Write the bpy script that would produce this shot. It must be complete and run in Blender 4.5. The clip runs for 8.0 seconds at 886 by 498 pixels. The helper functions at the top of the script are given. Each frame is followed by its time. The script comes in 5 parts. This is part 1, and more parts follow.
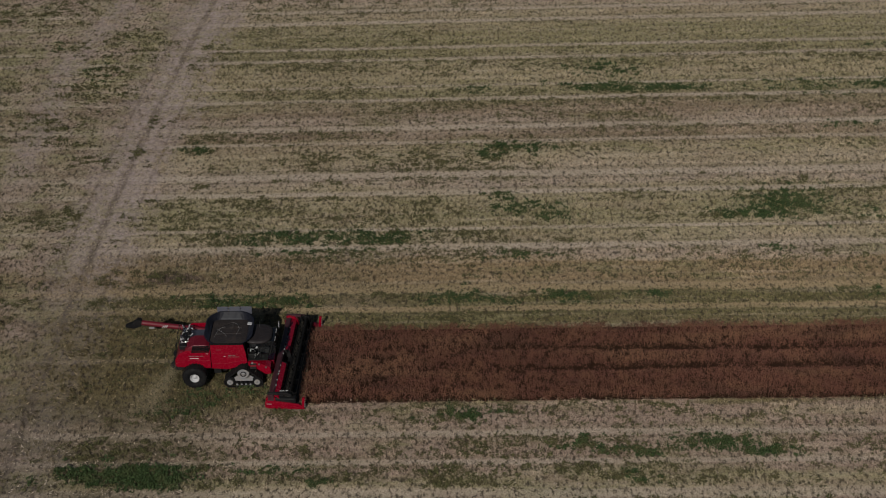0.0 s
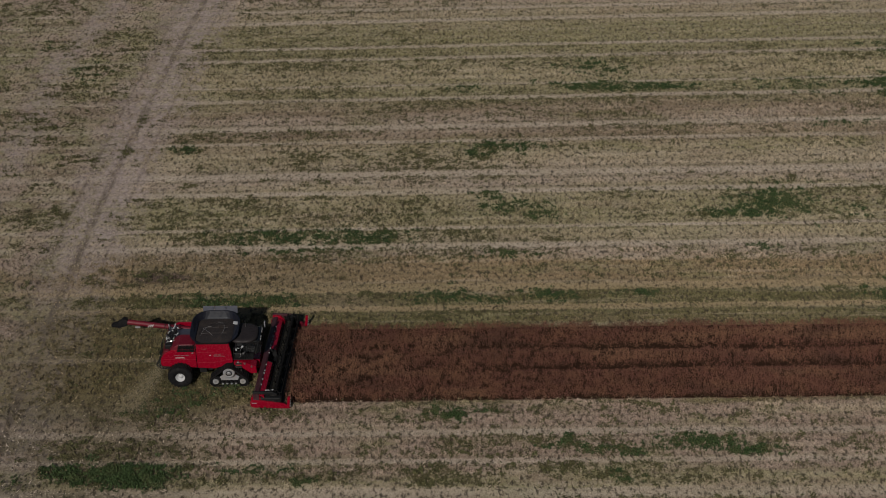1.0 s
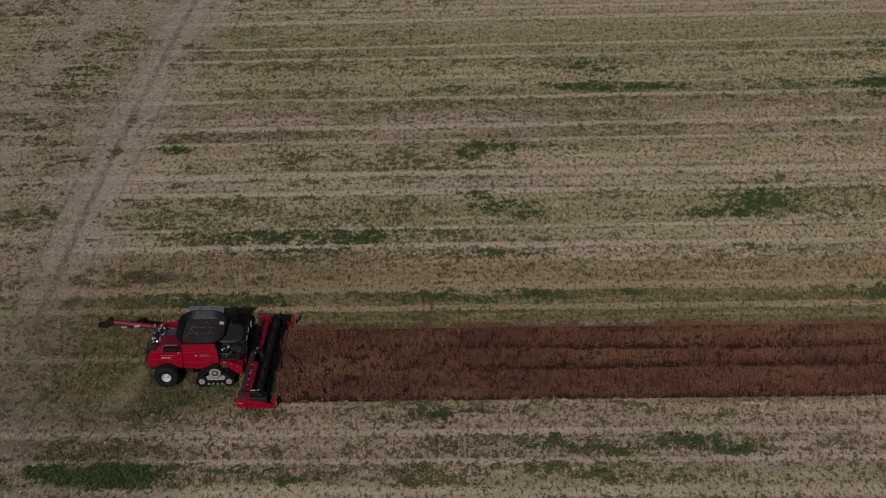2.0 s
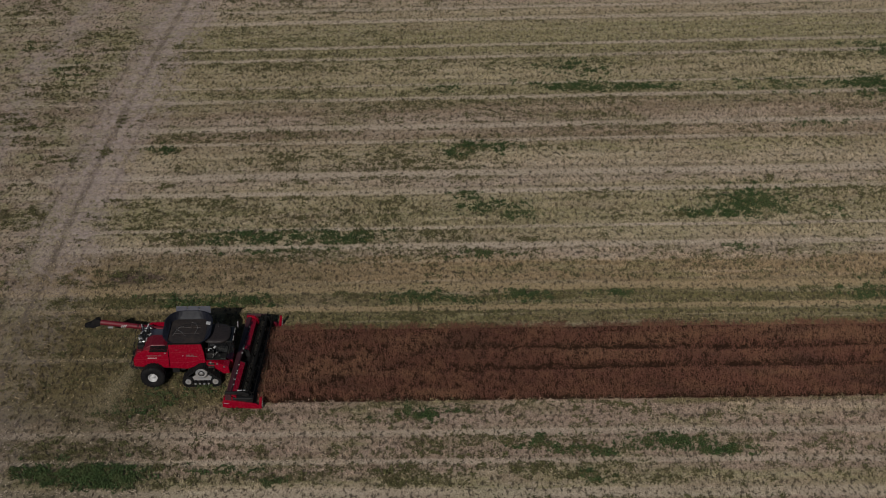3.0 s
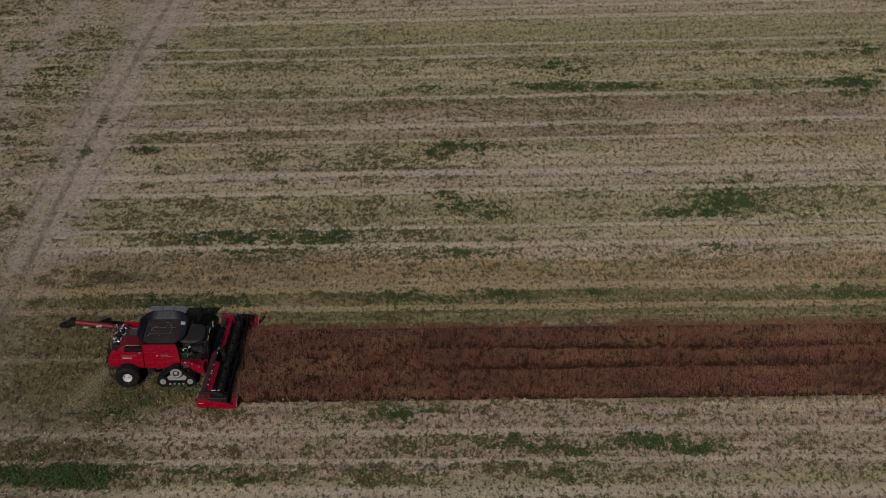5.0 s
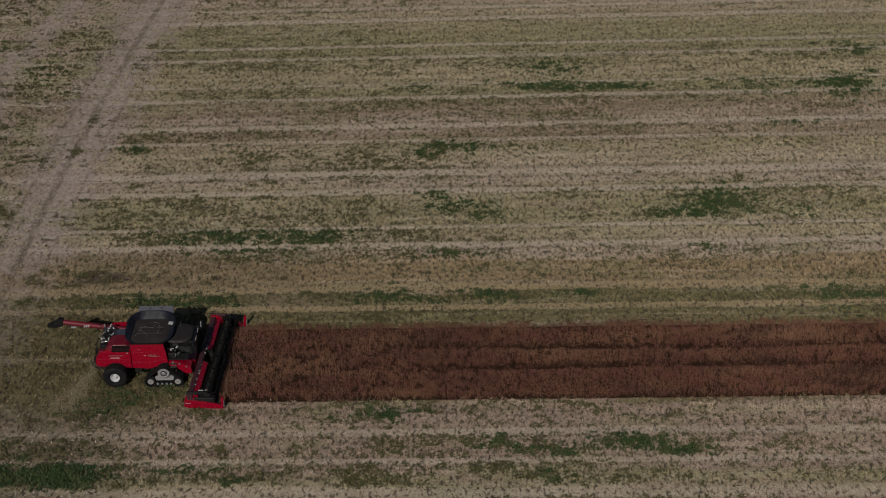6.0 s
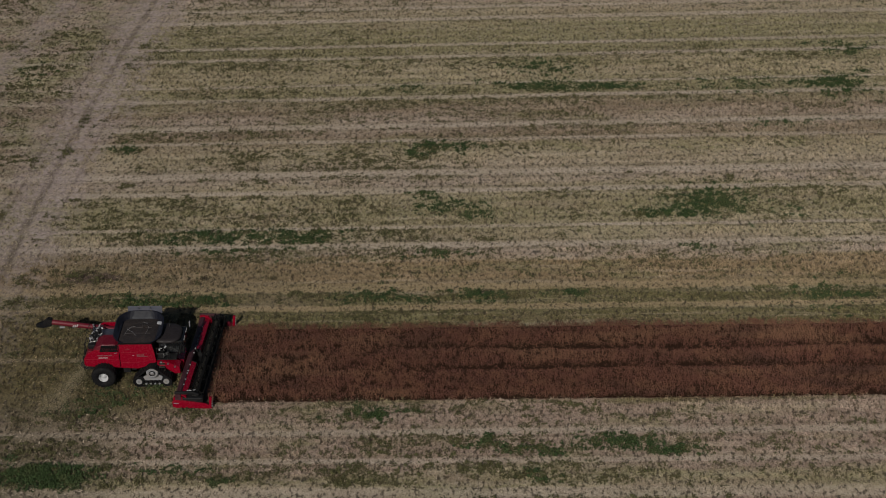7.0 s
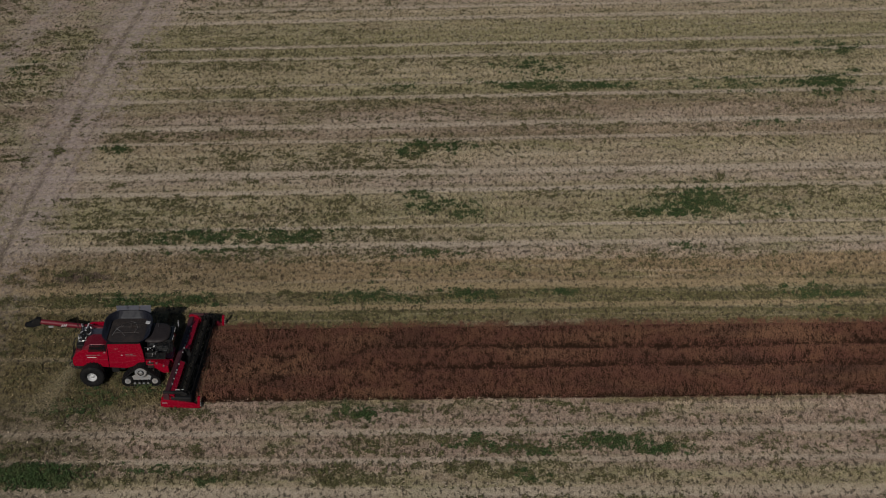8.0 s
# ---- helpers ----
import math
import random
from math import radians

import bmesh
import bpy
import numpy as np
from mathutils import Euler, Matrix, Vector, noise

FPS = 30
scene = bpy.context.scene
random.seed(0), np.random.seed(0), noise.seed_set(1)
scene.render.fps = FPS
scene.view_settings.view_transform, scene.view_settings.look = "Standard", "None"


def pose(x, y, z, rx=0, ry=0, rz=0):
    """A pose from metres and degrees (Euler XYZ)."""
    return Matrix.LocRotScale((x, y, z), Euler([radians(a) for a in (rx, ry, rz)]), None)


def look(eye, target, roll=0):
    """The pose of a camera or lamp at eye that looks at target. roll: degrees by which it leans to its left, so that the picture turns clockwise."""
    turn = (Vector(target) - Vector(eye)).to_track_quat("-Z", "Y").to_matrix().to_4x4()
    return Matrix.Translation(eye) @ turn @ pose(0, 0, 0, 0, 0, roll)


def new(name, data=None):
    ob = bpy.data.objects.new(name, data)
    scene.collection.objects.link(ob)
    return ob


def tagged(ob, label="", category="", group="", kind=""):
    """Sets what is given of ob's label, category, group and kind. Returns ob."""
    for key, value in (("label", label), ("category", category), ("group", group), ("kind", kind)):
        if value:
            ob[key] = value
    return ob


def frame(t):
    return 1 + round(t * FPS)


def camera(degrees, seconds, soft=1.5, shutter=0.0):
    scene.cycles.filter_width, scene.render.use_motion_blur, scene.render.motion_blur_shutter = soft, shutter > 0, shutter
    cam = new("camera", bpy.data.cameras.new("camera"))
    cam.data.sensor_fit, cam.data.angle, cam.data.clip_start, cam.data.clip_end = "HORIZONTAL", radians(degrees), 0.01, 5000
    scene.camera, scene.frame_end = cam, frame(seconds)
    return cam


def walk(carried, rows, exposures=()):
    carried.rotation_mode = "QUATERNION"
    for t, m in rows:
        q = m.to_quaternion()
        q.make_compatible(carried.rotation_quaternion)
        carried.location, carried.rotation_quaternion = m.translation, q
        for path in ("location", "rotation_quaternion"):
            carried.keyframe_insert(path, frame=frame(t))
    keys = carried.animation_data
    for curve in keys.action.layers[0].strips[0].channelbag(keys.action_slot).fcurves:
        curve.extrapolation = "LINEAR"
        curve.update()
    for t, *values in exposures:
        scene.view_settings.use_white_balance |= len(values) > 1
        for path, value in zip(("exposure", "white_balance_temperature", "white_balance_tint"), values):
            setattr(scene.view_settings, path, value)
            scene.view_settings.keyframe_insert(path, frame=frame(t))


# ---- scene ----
# ---- camera and its walk ----
cam = camera(31.0, 8.0, soft=0.95)
EYE_Y, EYE_Z, PITCH, ROLL = -90.0, 64.0, -31.13, -0.66
ROWS = [
    (0.0, 0.0, 0.0), (0.5, 0.485, 0.02), (1.0, 0.975, 0.032), (1.5, 1.445, 0.033),
    (3.0, 2.83, 0.035), (3.5, 3.27, 0.035), (4.0, 3.705, 0.032), (4.5, 4.12, 0.038),
    (6.0, 5.385, 0.052), (6.5, 5.77, 0.055), (7.0, 6.165, 0.06), (7.5, 6.54, 0.062), (8.0, 6.937, 0.081),
]
walk(cam, [(t, pose(x, EYE_Y, EYE_Z, 90 + PITCH - dip) @ pose(0, 0, 0, 0, 0, ROLL)) for t, x, dip in ROWS])

# ---- world, sun, exposure ----
SUN_WAY = Vector((-0.205, -0.8, 0.545)).normalized()
world = bpy.data.worlds.new("sky")
scene.world = world
world.use_nodes = True
sky = world.node_tree.nodes.new("ShaderNodeTexSky")
sky.sky_type, sky.sun_disc = "NISHITA", False
sky.sun_elevation = math.asin(SUN_WAY.z)
sky.sun_rotation = math.atan2(SUN_WAY.x, SUN_WAY.y)
backdrop = world.node_tree.nodes["Background"]
backdrop.inputs["Strength"].default_value = 0.022
world.node_tree.links.new(sky.outputs[0], backdrop.inputs["Color"])
sun = new("sun", bpy.data.lights.new("sun", "SUN"))
sun.data.energy, sun.data.angle, sun.data.color = 3.2, radians(0.6), (0.985, 0.95, 0.88)
sun.matrix_world = look(SUN_WAY * 200, (0, 0, 0))
scene.view_settings.exposure = 0.03


# ---- materials ----
class Tree:
    """Short hand for a material's nodes."""

    def __init__(self, name):
        self.mat = bpy.data.materials.new(name)
        self.mat.use_nodes = True
        self.nodes, self.links = self.mat.node_tree.nodes, self.mat.node_tree.links
        self.bsdf = self.nodes["Principled BSDF"]
        self.coord = self.nodes.new("ShaderNodeTexCoord").outputs["Object"]

    def put(self, socket, value):
        if hasattr(value, "links"):
            self.links.new(value, socket)
        else:
            socket.default_value = value

    def noise(self, scale, detail=3.0, rough=0.55, stretch=(1, 1, 1), shift=(0, 0, 0)):
        m = self.nodes.new("ShaderNodeMapping")
        m.inputs["Scale"].default_value, m.inputs["Location"].default_value = stretch, shift
        self.links.new(self.coord, m.inputs["Vector"])
        n = self.nodes.new("ShaderNodeTexNoise")
        self.links.new(m.outputs[0], n.inputs["Vector"])
        n.inputs["Scale"].default_value, n.inputs["Detail"].default_value, n.inputs["Roughness"].default_value = scale, detail, rough
        return n.outputs["Fac"]

    def ramp(self, value, low, high, a=0.0, b=1.0):
        n = self.nodes.new("ShaderNodeMapRange")
        n.interpolation_type = "SMOOTHSTEP"
        self.put(n.inputs["Value"], value)
        for key, v in zip(("From Min", "From Max", "To Min", "To Max"), (low, high, a, b)):
            n.inputs[key].default_value = v
        return n.outputs["Result"]

    def maths(self, op, a, b=0.0, c=0.0):
        n = self.nodes.new("ShaderNodeMath")
        n.operation = op
        for socket, v in zip(n.inputs, (a, b, c)):
            self.put(socket, v)
        return n.outputs[0]

    def mix(self, fac, a, b, blend="MIX"):
        n = self.nodes.new("ShaderNodeMix")
        n.data_type, n.blend_type = "RGBA", blend
        self.put(n.inputs["Factor"], fac)
        for socket, v in ((n.inputs[6], a), (n.inputs[7], b)):
            self.put(socket, v if hasattr(v, "links") else (*v, 1.0))
        return n.outputs[2]

    def axis(self, k):
        n = self.nodes.new("ShaderNodeSeparateXYZ")
        self.links.new(self.coord, n.inputs[0])
        return n.outputs[k]

    def island(self):
        return self.nodes.new("ShaderNodeNewGeometry").outputs["Random Per Island"]

    def done(self, colour, rough=0.8, metal=0.0, bump=None, depth=0.02, strength=0.5):
        self.put(self.bsdf.inputs["Base Color"], colour if hasattr(colour, "links") else (*colour, 1.0))
        self.put(self.bsdf.inputs["Roughness"], rough)
        self.put(self.bsdf.inputs["Metallic"], metal)
        if bump is not None:
            n = self.nodes.new("ShaderNodeBump")
            n.inputs["Strength"].default_value, n.inputs["Distance"].default_value = strength, depth
            self.links.new(bump, n.inputs["Height"])
            self.links.new(n.outputs[0], self.bsdf.inputs["Normal"])
        return self.mat


FAN = 0.00045         # the passes fan out slightly, 0.45 mm a metre for each metre across them
# wheel lines of the finished passes, two to a pass: place across the rows and half width
LINES = ((-16.2, 0.4), (-13.3, 0.5), (-10.15, 0.26), (-7.2, 0.32), (1.4, 0.3), (7.6, 0.36), (10.3, 0.48), (16.4, 0.36), (19.2, 0.22),
         (25.1, 0.36), (28.2, 0.5), (34.15, 0.26), (37.0, 0.4), (42.7, 0.34), (45.6, 0.18), (51.7, 0.3), (54.45, 0.3), (60.9, 0.4), (63.9, 0.34))


def across(x, y):
    """The place across the rows, measured where x is 5 m."""
    return y / (1 + FAN * (x - 5))


def track_x(y):
    """The headland track's middle line, beside the field's long rows."""
    return -28.2 + 0.0201 * y + 0.00058 * y * y


def field_colour(t, k):
    """Stubble's tint: bands along the rows, pass by pass, with patches; k scales it."""
    straw, orange, pink, olive, brown, dark, moss, dull = (0.385, 0.32, 0.205), (0.31, 0.222, 0.126), (0.41, 0.325, 0.26), (0.285, 0.25, 0.138), (0.275, 0.205, 0.14), (0.15, 0.124, 0.05), (0.145, 0.125, 0.05), (0.335, 0.245, 0.192)
    x, y, z = (t.axis(k) for k in range(3))
    rows = t.nodes.new("ShaderNodeCombineXYZ")
    for socket, v in zip(rows.inputs, (x, t.maths("DIVIDE", y, t.maths("MULTIPLY_ADD", x, FAN, 1 - 5 * FAN)), z)):
        t.put(socket, v)
    t.coord = rows.outputs[0]
    y = t.maths("ADD", t.axis(1), t.ramp(t.noise(0.5, 3.0, 0.6, (0.12, 0.6, 1)), 0.25, 0.75, -1.2, 1.2))
    n = t.nodes.new("ShaderNodeValToRGB")
    t.put(n.inputs[0], t.maths("MULTIPLY_ADD", y, 1 / 90, 20 / 90))
    bands = ((-20, straw), (-14, dull), (-12.8, straw), (-12, olive), (-10.8, dull), (-9.5, dull), (-6, dull), (-4.0, dull), (-3.4, dark), (4, dark), (6.8, moss), (9.6, moss), (10.8, orange), (14, orange), (15.2, pink),
             (18, straw), (22, olive), (25, straw), (27, pink), (32, straw), (35, brown), (37.5, pink), (40, brown), (43.5, olive), (48, straw), (52, olive), (58, olive), (61, straw), (67, pink))
    stops = n.color_ramp.elements
    for i, (at, tint) in enumerate(bands):
        e = stops[i] if i < 2 else stops.new((at + 20) / 90)
        e.position, e.color = (at + 20) / 90, (*tint, 1)
    c = n.outputs[0]
    mottle = t.noise(0.35, 4.0, 0.6, (0.35, 1, 1), (9, 3, 0))
    c = t.mix(t.ramp(mottle, 0.5, 0.72, 0.0, 0.75), c, (0.235, 0.215, 0.1))
    c = t.mix(t.ramp(t.noise(0.3, 4.0, 0.6, (0.3, 1, 1), (41, 13, 0)), 0.52, 0.75, 0.0, 0.6), c, brown)
    # long thin streaks left by each pass
    streak = t.noise(1.0, 4.0, 0.6, (0.05, 1.3, 1), (5, 0, 0))
    c = t.mix(t.ramp(streak, 0.5, 0.64, 0.0, 0.35), c, (0.54, 0.445, 0.335))
    c = t.mix(t.ramp(streak, 0.48, 0.33, 0.0, 0.3), c, (0.15, 0.125, 0.07))
    # wheel lines of the finished passes
    off = None
    for at, w in LINES:
        d = t.maths("DIVIDE", t.maths("ABSOLUTE", t.maths("SUBTRACT", t.axis(1), at)), w)
        if at == 1.4:
            d = t.maths("ADD", d, t.ramp(t.axis(0), -17.0, -15.0, 0.0, 9.0))
        off = d if off is None else t.maths("MINIMUM", off, d)
    off = t.maths("ADD", off, t.ramp(t.noise(1.3, 3.0, 0.6, (0.5, 1, 0), (3, 3, 0)), 0.3, 0.7, -0.25, 0.25))
    broken = t.ramp(t.noise(0.5, 4.0, 0.65, (0.15, 1.2, 1), (77, 0, 0)), 0.3, 0.6, 0.45, 0.95)
    broken = t.maths("MULTIPLY", broken, t.ramp(t.axis(1), -4.0, 0.0, 0.65, 1.0))
    tan = t.maths("MULTIPLY", t.ramp(t.axis(1), 2.5, 5.0), t.ramp(t.axis(1), 15.0, 12.0))
    c = t.mix(t.maths("MULTIPLY", t.ramp(off, 1.25, 0.7), broken), c, t.mix(tan, (0.5, 0.415, 0.33), (0.38, 0.285, 0.165)))
    c = t.mix(t.maths("MULTIPLY", t.ramp(t.maths("ABSOLUTE", t.maths("SUBTRACT", off, 1.8)), 0.6, 0.15), t.maths("MULTIPLY", broken, 0.45)), c, (0.15, 0.125, 0.07))
    # the orange pass is browner and weedier towards the headland
    dim = t.maths("MULTIPLY", t.ramp(t.axis(0), 2.0, -10.0), t.maths("MULTIPLY", t.ramp(t.axis(1), 9.6, 11.0), t.ramp(t.axis(1), 17.0, 14.5)))
    c = t.mix(t.maths("MULTIPLY", dim, t.ramp(t.noise(0.8, 4.0, 0.65, (0.5, 1, 0), (21, 8, 0)), 0.3, 0.65, 0.9, 0.35)), c, (0.195, 0.148, 0.085))
    # a bare plum-brown spot between two passes
    spot = [t.maths("POWER", t.maths("DIVIDE", t.maths("SUBTRACT", t.axis(k), at), r), 2.0) for k, at, r in ((0, -20.4, 2.3), (1, 12.25, 0.75))]
    spot = t.maths("ADD", t.maths("ADD", *spot), t.ramp(t.noise(1.2, 4.0, 0.7, (0.6, 1, 0), (5, 5, 0)), 0.3, 0.7, -0.6, 0.6))
    c = t.mix(t.ramp(spot, 1.3, 0.5, 0.0, 0.85), c, (0.1, 0.068, 0.056))
    # the swath just cut, behind the machine, still shows green weeds under thin straw
    fresh = t.maths("MULTIPLY", t.ramp(t.axis(0), -8.0, -12.0), t.ramp(t.maths("ABSOLUTE", t.maths("SUBTRACT", t.axis(1), 1.5)), 7.5, 5.0))
    c = t.mix(t.maths("MULTIPLY", fresh, t.ramp(t.noise(0.7, 4.0, 0.6, (0.4, 1, 1), (2, 2, 0)), 0.3, 0.62, 1.0, 0.75)), c, (0.128, 0.098, 0.042))
    corner = t.maths("MULTIPLY", t.ramp(t.axis(0), -12.0, -19.0), t.ramp(t.axis(1), -2.0, -5.0))
    c = t.mix(t.maths("MULTIPLY", corner, t.ramp(t.noise(0.5, 4.0, 0.6, (0.4, 1, 1), (12, 2, 0)), 0.35, 0.65, 0.9, 0.4)), c, (0.105, 0.088, 0.043))
    # the headland beside the track is browner and greener
    head = t.maths("SUBTRACT", t.axis(0), t.maths("MULTIPLY_ADD", t.axis(1), 0.08, -28.0))
    head = t.maths("MULTIPLY", t.ramp(head, 1.0, -3.0), t.ramp(t.noise(0.45, 4.0, 0.6), 0.35, 0.6, 0.25, 0.9))
    tint = t.mix(t.ramp(t.noise(0.3, 3.0), 0.42, 0.58), (0.34, 0.258, 0.205), (0.25, 0.222, 0.122))
    tint = t.mix(t.ramp(t.noise(0.42, 4.0, 0.6, (0.35, 1, 1), (17, 5, 0)), 0.5, 0.64, 0.0, 0.8), tint, (0.185, 0.13, 0.09))
    c = t.mix(head, c, tint)
    return t.mix(1.0, c, (k, k, k), "MULTIPLY")


def make_stubble():
    t = Tree("stubble")
    c = field_colour(t, 1.0)
    # gaps between clumps are darkened in the colour, as shadow would
    clump = t.noise(2.7, 3.0, 0.6, (1.25, 0.7, 0))
    c = t.mix(t.ramp(clump, 0.48, 0.4, 0.0, 1.0), c, t.mix(1.0, c, (0.36, 0.34, 0.3), "MULTIPLY"))
    c = t.mix(t.ramp(clump, 0.5, 0.62, 0.0, 1.0), c, t.mix(1.0, c, (1.12, 1.11, 1.13), "MULTIPLY"))
    # small clump shadows painted as dark flecks
    shadow_fleck = t.noise(4.6, 3.0, 0.65, (1.3, 0.65, 0), (6, 1, 0))
    c = t.mix(t.ramp(shadow_fleck, 0.47, 0.38, 0.0, 0.9), c, t.mix(1.0, c, (0.4, 0.38, 0.33), "MULTIPLY"))
    broad = t.noise(0.9, 4.0, 0.65, (0.5, 1.1, 0), (8, 8, 0))
    c = t.mix(t.ramp(broad, 0.5, 0.36, 0.0, 0.8), c, t.mix(1.0, c, (0.62, 0.61, 0.54), "MULTIPLY"))
    c = t.mix(t.ramp(broad, 0.5, 0.64, 0.0, 1.0), c, t.mix(1.0, c, (1.2, 1.19, 1.21), "MULTIPLY"))
    c = t.mix(t.island(), t.mix(1.0, c, (0.84, 0.83, 0.81), "MULTIPLY"), t.mix(1.0, c, (1.04, 1.03, 1.04), "MULTIPLY"))
    return t.done(c, 0.75)


def make_straw():
    t = Tree("straw")
    c = t.mix(t.ramp(t.noise(0.35, 4.0, 0.6, (0.3, 1, 1)), 0.35, 0.7), (0.52, 0.42, 0.305), (0.5, 0.41, 0.335))
    # straw of the last passes is still tan
    tan = t.maths("MULTIPLY", t.ramp(t.axis(1), -5.0, -3.0), t.ramp(t.axis(1), 15.0, 12.0))
    c = t.mix(tan, c, (0.4, 0.3, 0.172))
    c = t.mix(t.ramp(t.island(), 0.0, 1.0, 0.0, 0.5), c, (0.26, 0.205, 0.135))
    return t.done(c, 0.7)


def make_ground():
    t = Tree("stubble_ground")
    c = field_colour(t, 1.08)
    # chaff, and dark soil between the stalks, deepened in colour as clump shadow
    c = t.mix(t.ramp(t.noise(2.7, 4.0, 0.65, (1.25, 0.7, 0)), 0.38, 0.5), t.mix(0.85, c, (0.045, 0.034, 0.02)), c)
    c = t.mix(t.ramp(t.noise(9.0, 4.0, 0.75, (0.8, 1.2, 1)), 0.5, 0.62, 0.0, 0.5), c, t.mix(1.0, c, (1.35, 1.35, 1.38), "MULTIPLY"))
    # dark flecks painted for the small shadows behind the clumps
    drift = t.ramp(t.noise(0.6, 4.0, 0.65, (0.5, 1, 0), (14, 6, 0)), 0.35, 0.65, 0.35, 0.9)
    c = t.mix(t.maths("MULTIPLY", t.ramp(t.noise(4.6, 3.0, 0.65, (1.3, 0.65, 0), (6, 1, 0)), 0.47, 0.38), drift), c, t.mix(1.0, c, (0.36, 0.34, 0.3), "MULTIPLY"))
    # the worn headland track
    middle = t.maths("MULTIPLY_ADD", t.axis(1), t.maths("MULTIPLY_ADD", t.axis(1), 0.00058, 0.0201), -28.2)
    off = t.maths("ABSOLUTE", t.maths("SUBTRACT", t.maths("SUBTRACT", t.axis(0), middle), t.ramp(t.noise(0.25, 3.0), 0.3, 0.7, 0.1, 1.9)))
    worn = t.maths("MULTIPLY", t.ramp(off, 4.8, 1.6), t.ramp(t.axis(1), 4.0, 22.0, 0.25, 1.0))
    soil = t.mix(t.ramp(t.noise(2.5, 5.0, 0.7), 0.35, 0.65), (0.26, 0.2, 0.182), (0.47, 0.375, 0.35))
    c = t.mix(t.maths("MULTIPLY", worn, t.ramp(t.noise(0.8, 4.0, 0.65), 0.28, 0.62, 0.25, 0.92)), c, soil)
    side = t.maths("SUBTRACT", t.axis(0), middle)
    rut = t.maths("MINIMUM", t.maths("ABSOLUTE", t.maths("SUBTRACT", side, 0.5)), t.maths("ADD", t.maths("MINIMUM", t.maths("ABSOLUTE", t.maths("ADD", side, 1.6)), t.maths("ABSOLUTE", t.maths("SUBTRACT", side, 2.7))), 0.22))
    c = t.mix(t.maths("MULTIPLY", t.ramp(rut, 0.5, 0.12), t.ramp(t.noise(1.1, 4.0, 0.75, (1, 0.5, 1), (3, 9, 0)), 0.4, 0.6, 0.25, 0.85)), c, (0.12, 0.09, 0.07))
    second = t.maths("ABSOLUTE", t.maths("SUBTRACT", t.maths("ADD", t.axis(0), 35.7), t.ramp(t.axis(1), 50.0, 70.0, 0.0, 3.0)))
    faint = t.maths("MULTIPLY", t.ramp(second, 2.2, 0.7), t.maths("MULTIPLY", t.ramp(t.axis(1), 24.0, 34.0), t.ramp(t.noise(0.7, 4.0, 0.65), 0.3, 0.6, 0.1, 0.75)))
    c = t.mix(faint, c, soil)
    rough = t.noise(6.0, 5.0, 0.7)
    return t.done(c, 0.9, 0.0, rough, 0.12, 1.0)


def make_leaf(name, a, b, c):
    t = Tree(name)
    tint = t.mix(t.island(), a, b)
    tint = t.mix(t.ramp(t.noise(0.7, 3.0), 0.4, 0.7, 0.0, 0.7), tint, c)
    t.bsdf.inputs["Specular IOR Level"].default_value = 0.25
    return t.done(tint, 0.7)


def make_crop_leaf():
    """Ripe seed heads: red-brown, duller and more orange in drifts along the rows."""
    t = Tree("ripe_crop")
    tint = t.mix(t.island(), (0.095, 0.039, 0.027), (0.17, 0.071, 0.047))
    tint = t.mix(t.ramp(t.noise(0.7, 3.0), 0.4, 0.7, 0.0, 0.7), tint, (0.175, 0.083, 0.046))
    tint = t.mix(t.ramp(t.noise(0.5, 4.0, 0.6, (0.22, 1.2, 1), (4, 7, 0)), 0.48, 0.66, 0.0, 0.75), tint, (0.205, 0.108, 0.062))
    tint = t.mix(t.ramp(t.noise(0.45, 4.0, 0.6, (0.3, 1.3, 1), (31, 2, 0)), 0.5, 0.66, 0.0, 0.7), tint, (0.062, 0.03, 0.021))
    tint = t.mix(t.ramp(t.noise(2.6, 3.0, 0.6), 0.55, 0.7, 0.0, 0.6), tint, (0.07, 0.036, 0.022))
    t.bsdf.inputs["Specular IOR Level"].default_value = 0.25
    return t.done(tint, 0.7)


def make_paint(name, colour, rough=0.35, metal=0.0, dust=0.25, dust_colour=(0.3, 0.24, 0.17), coat=0.0, shine=0.5):
    t = Tree(name)
    c = t.mix(t.ramp(t.noise(2.5, 4.0, 0.6), 0.35, 0.75, 0.0, dust), colour, dust_colour)
    c = t.mix(t.ramp(t.noise(22.0, 3.0, 0.7), 0.5, 0.8, 0.0, dust * 0.6), c, dust_colour)
    t.bsdf.inputs["Coat Weight"].default_value, t.bsdf.inputs["Specular IOR Level"].default_value = coat, shine
    return t.done(c, t.ramp(t.noise(6.0, 3.0), 0.3, 0.7, rough * 0.8, min(1.0, rough * 1.3)), metal, t.noise(40.0, 2.0), 0.002, 0.2)


def make_glass():
    t = Tree("tinted_glass")
    c = t.mix(t.ramp(t.noise(3.0, 3.0), 0.4, 0.7, 0.0, 0.3), (0.008, 0.009, 0.011), (0.03, 0.028, 0.025))
    t.bsdf.inputs["Transmission Weight"].default_value = 0.35
    return t.done(c, 0.08)


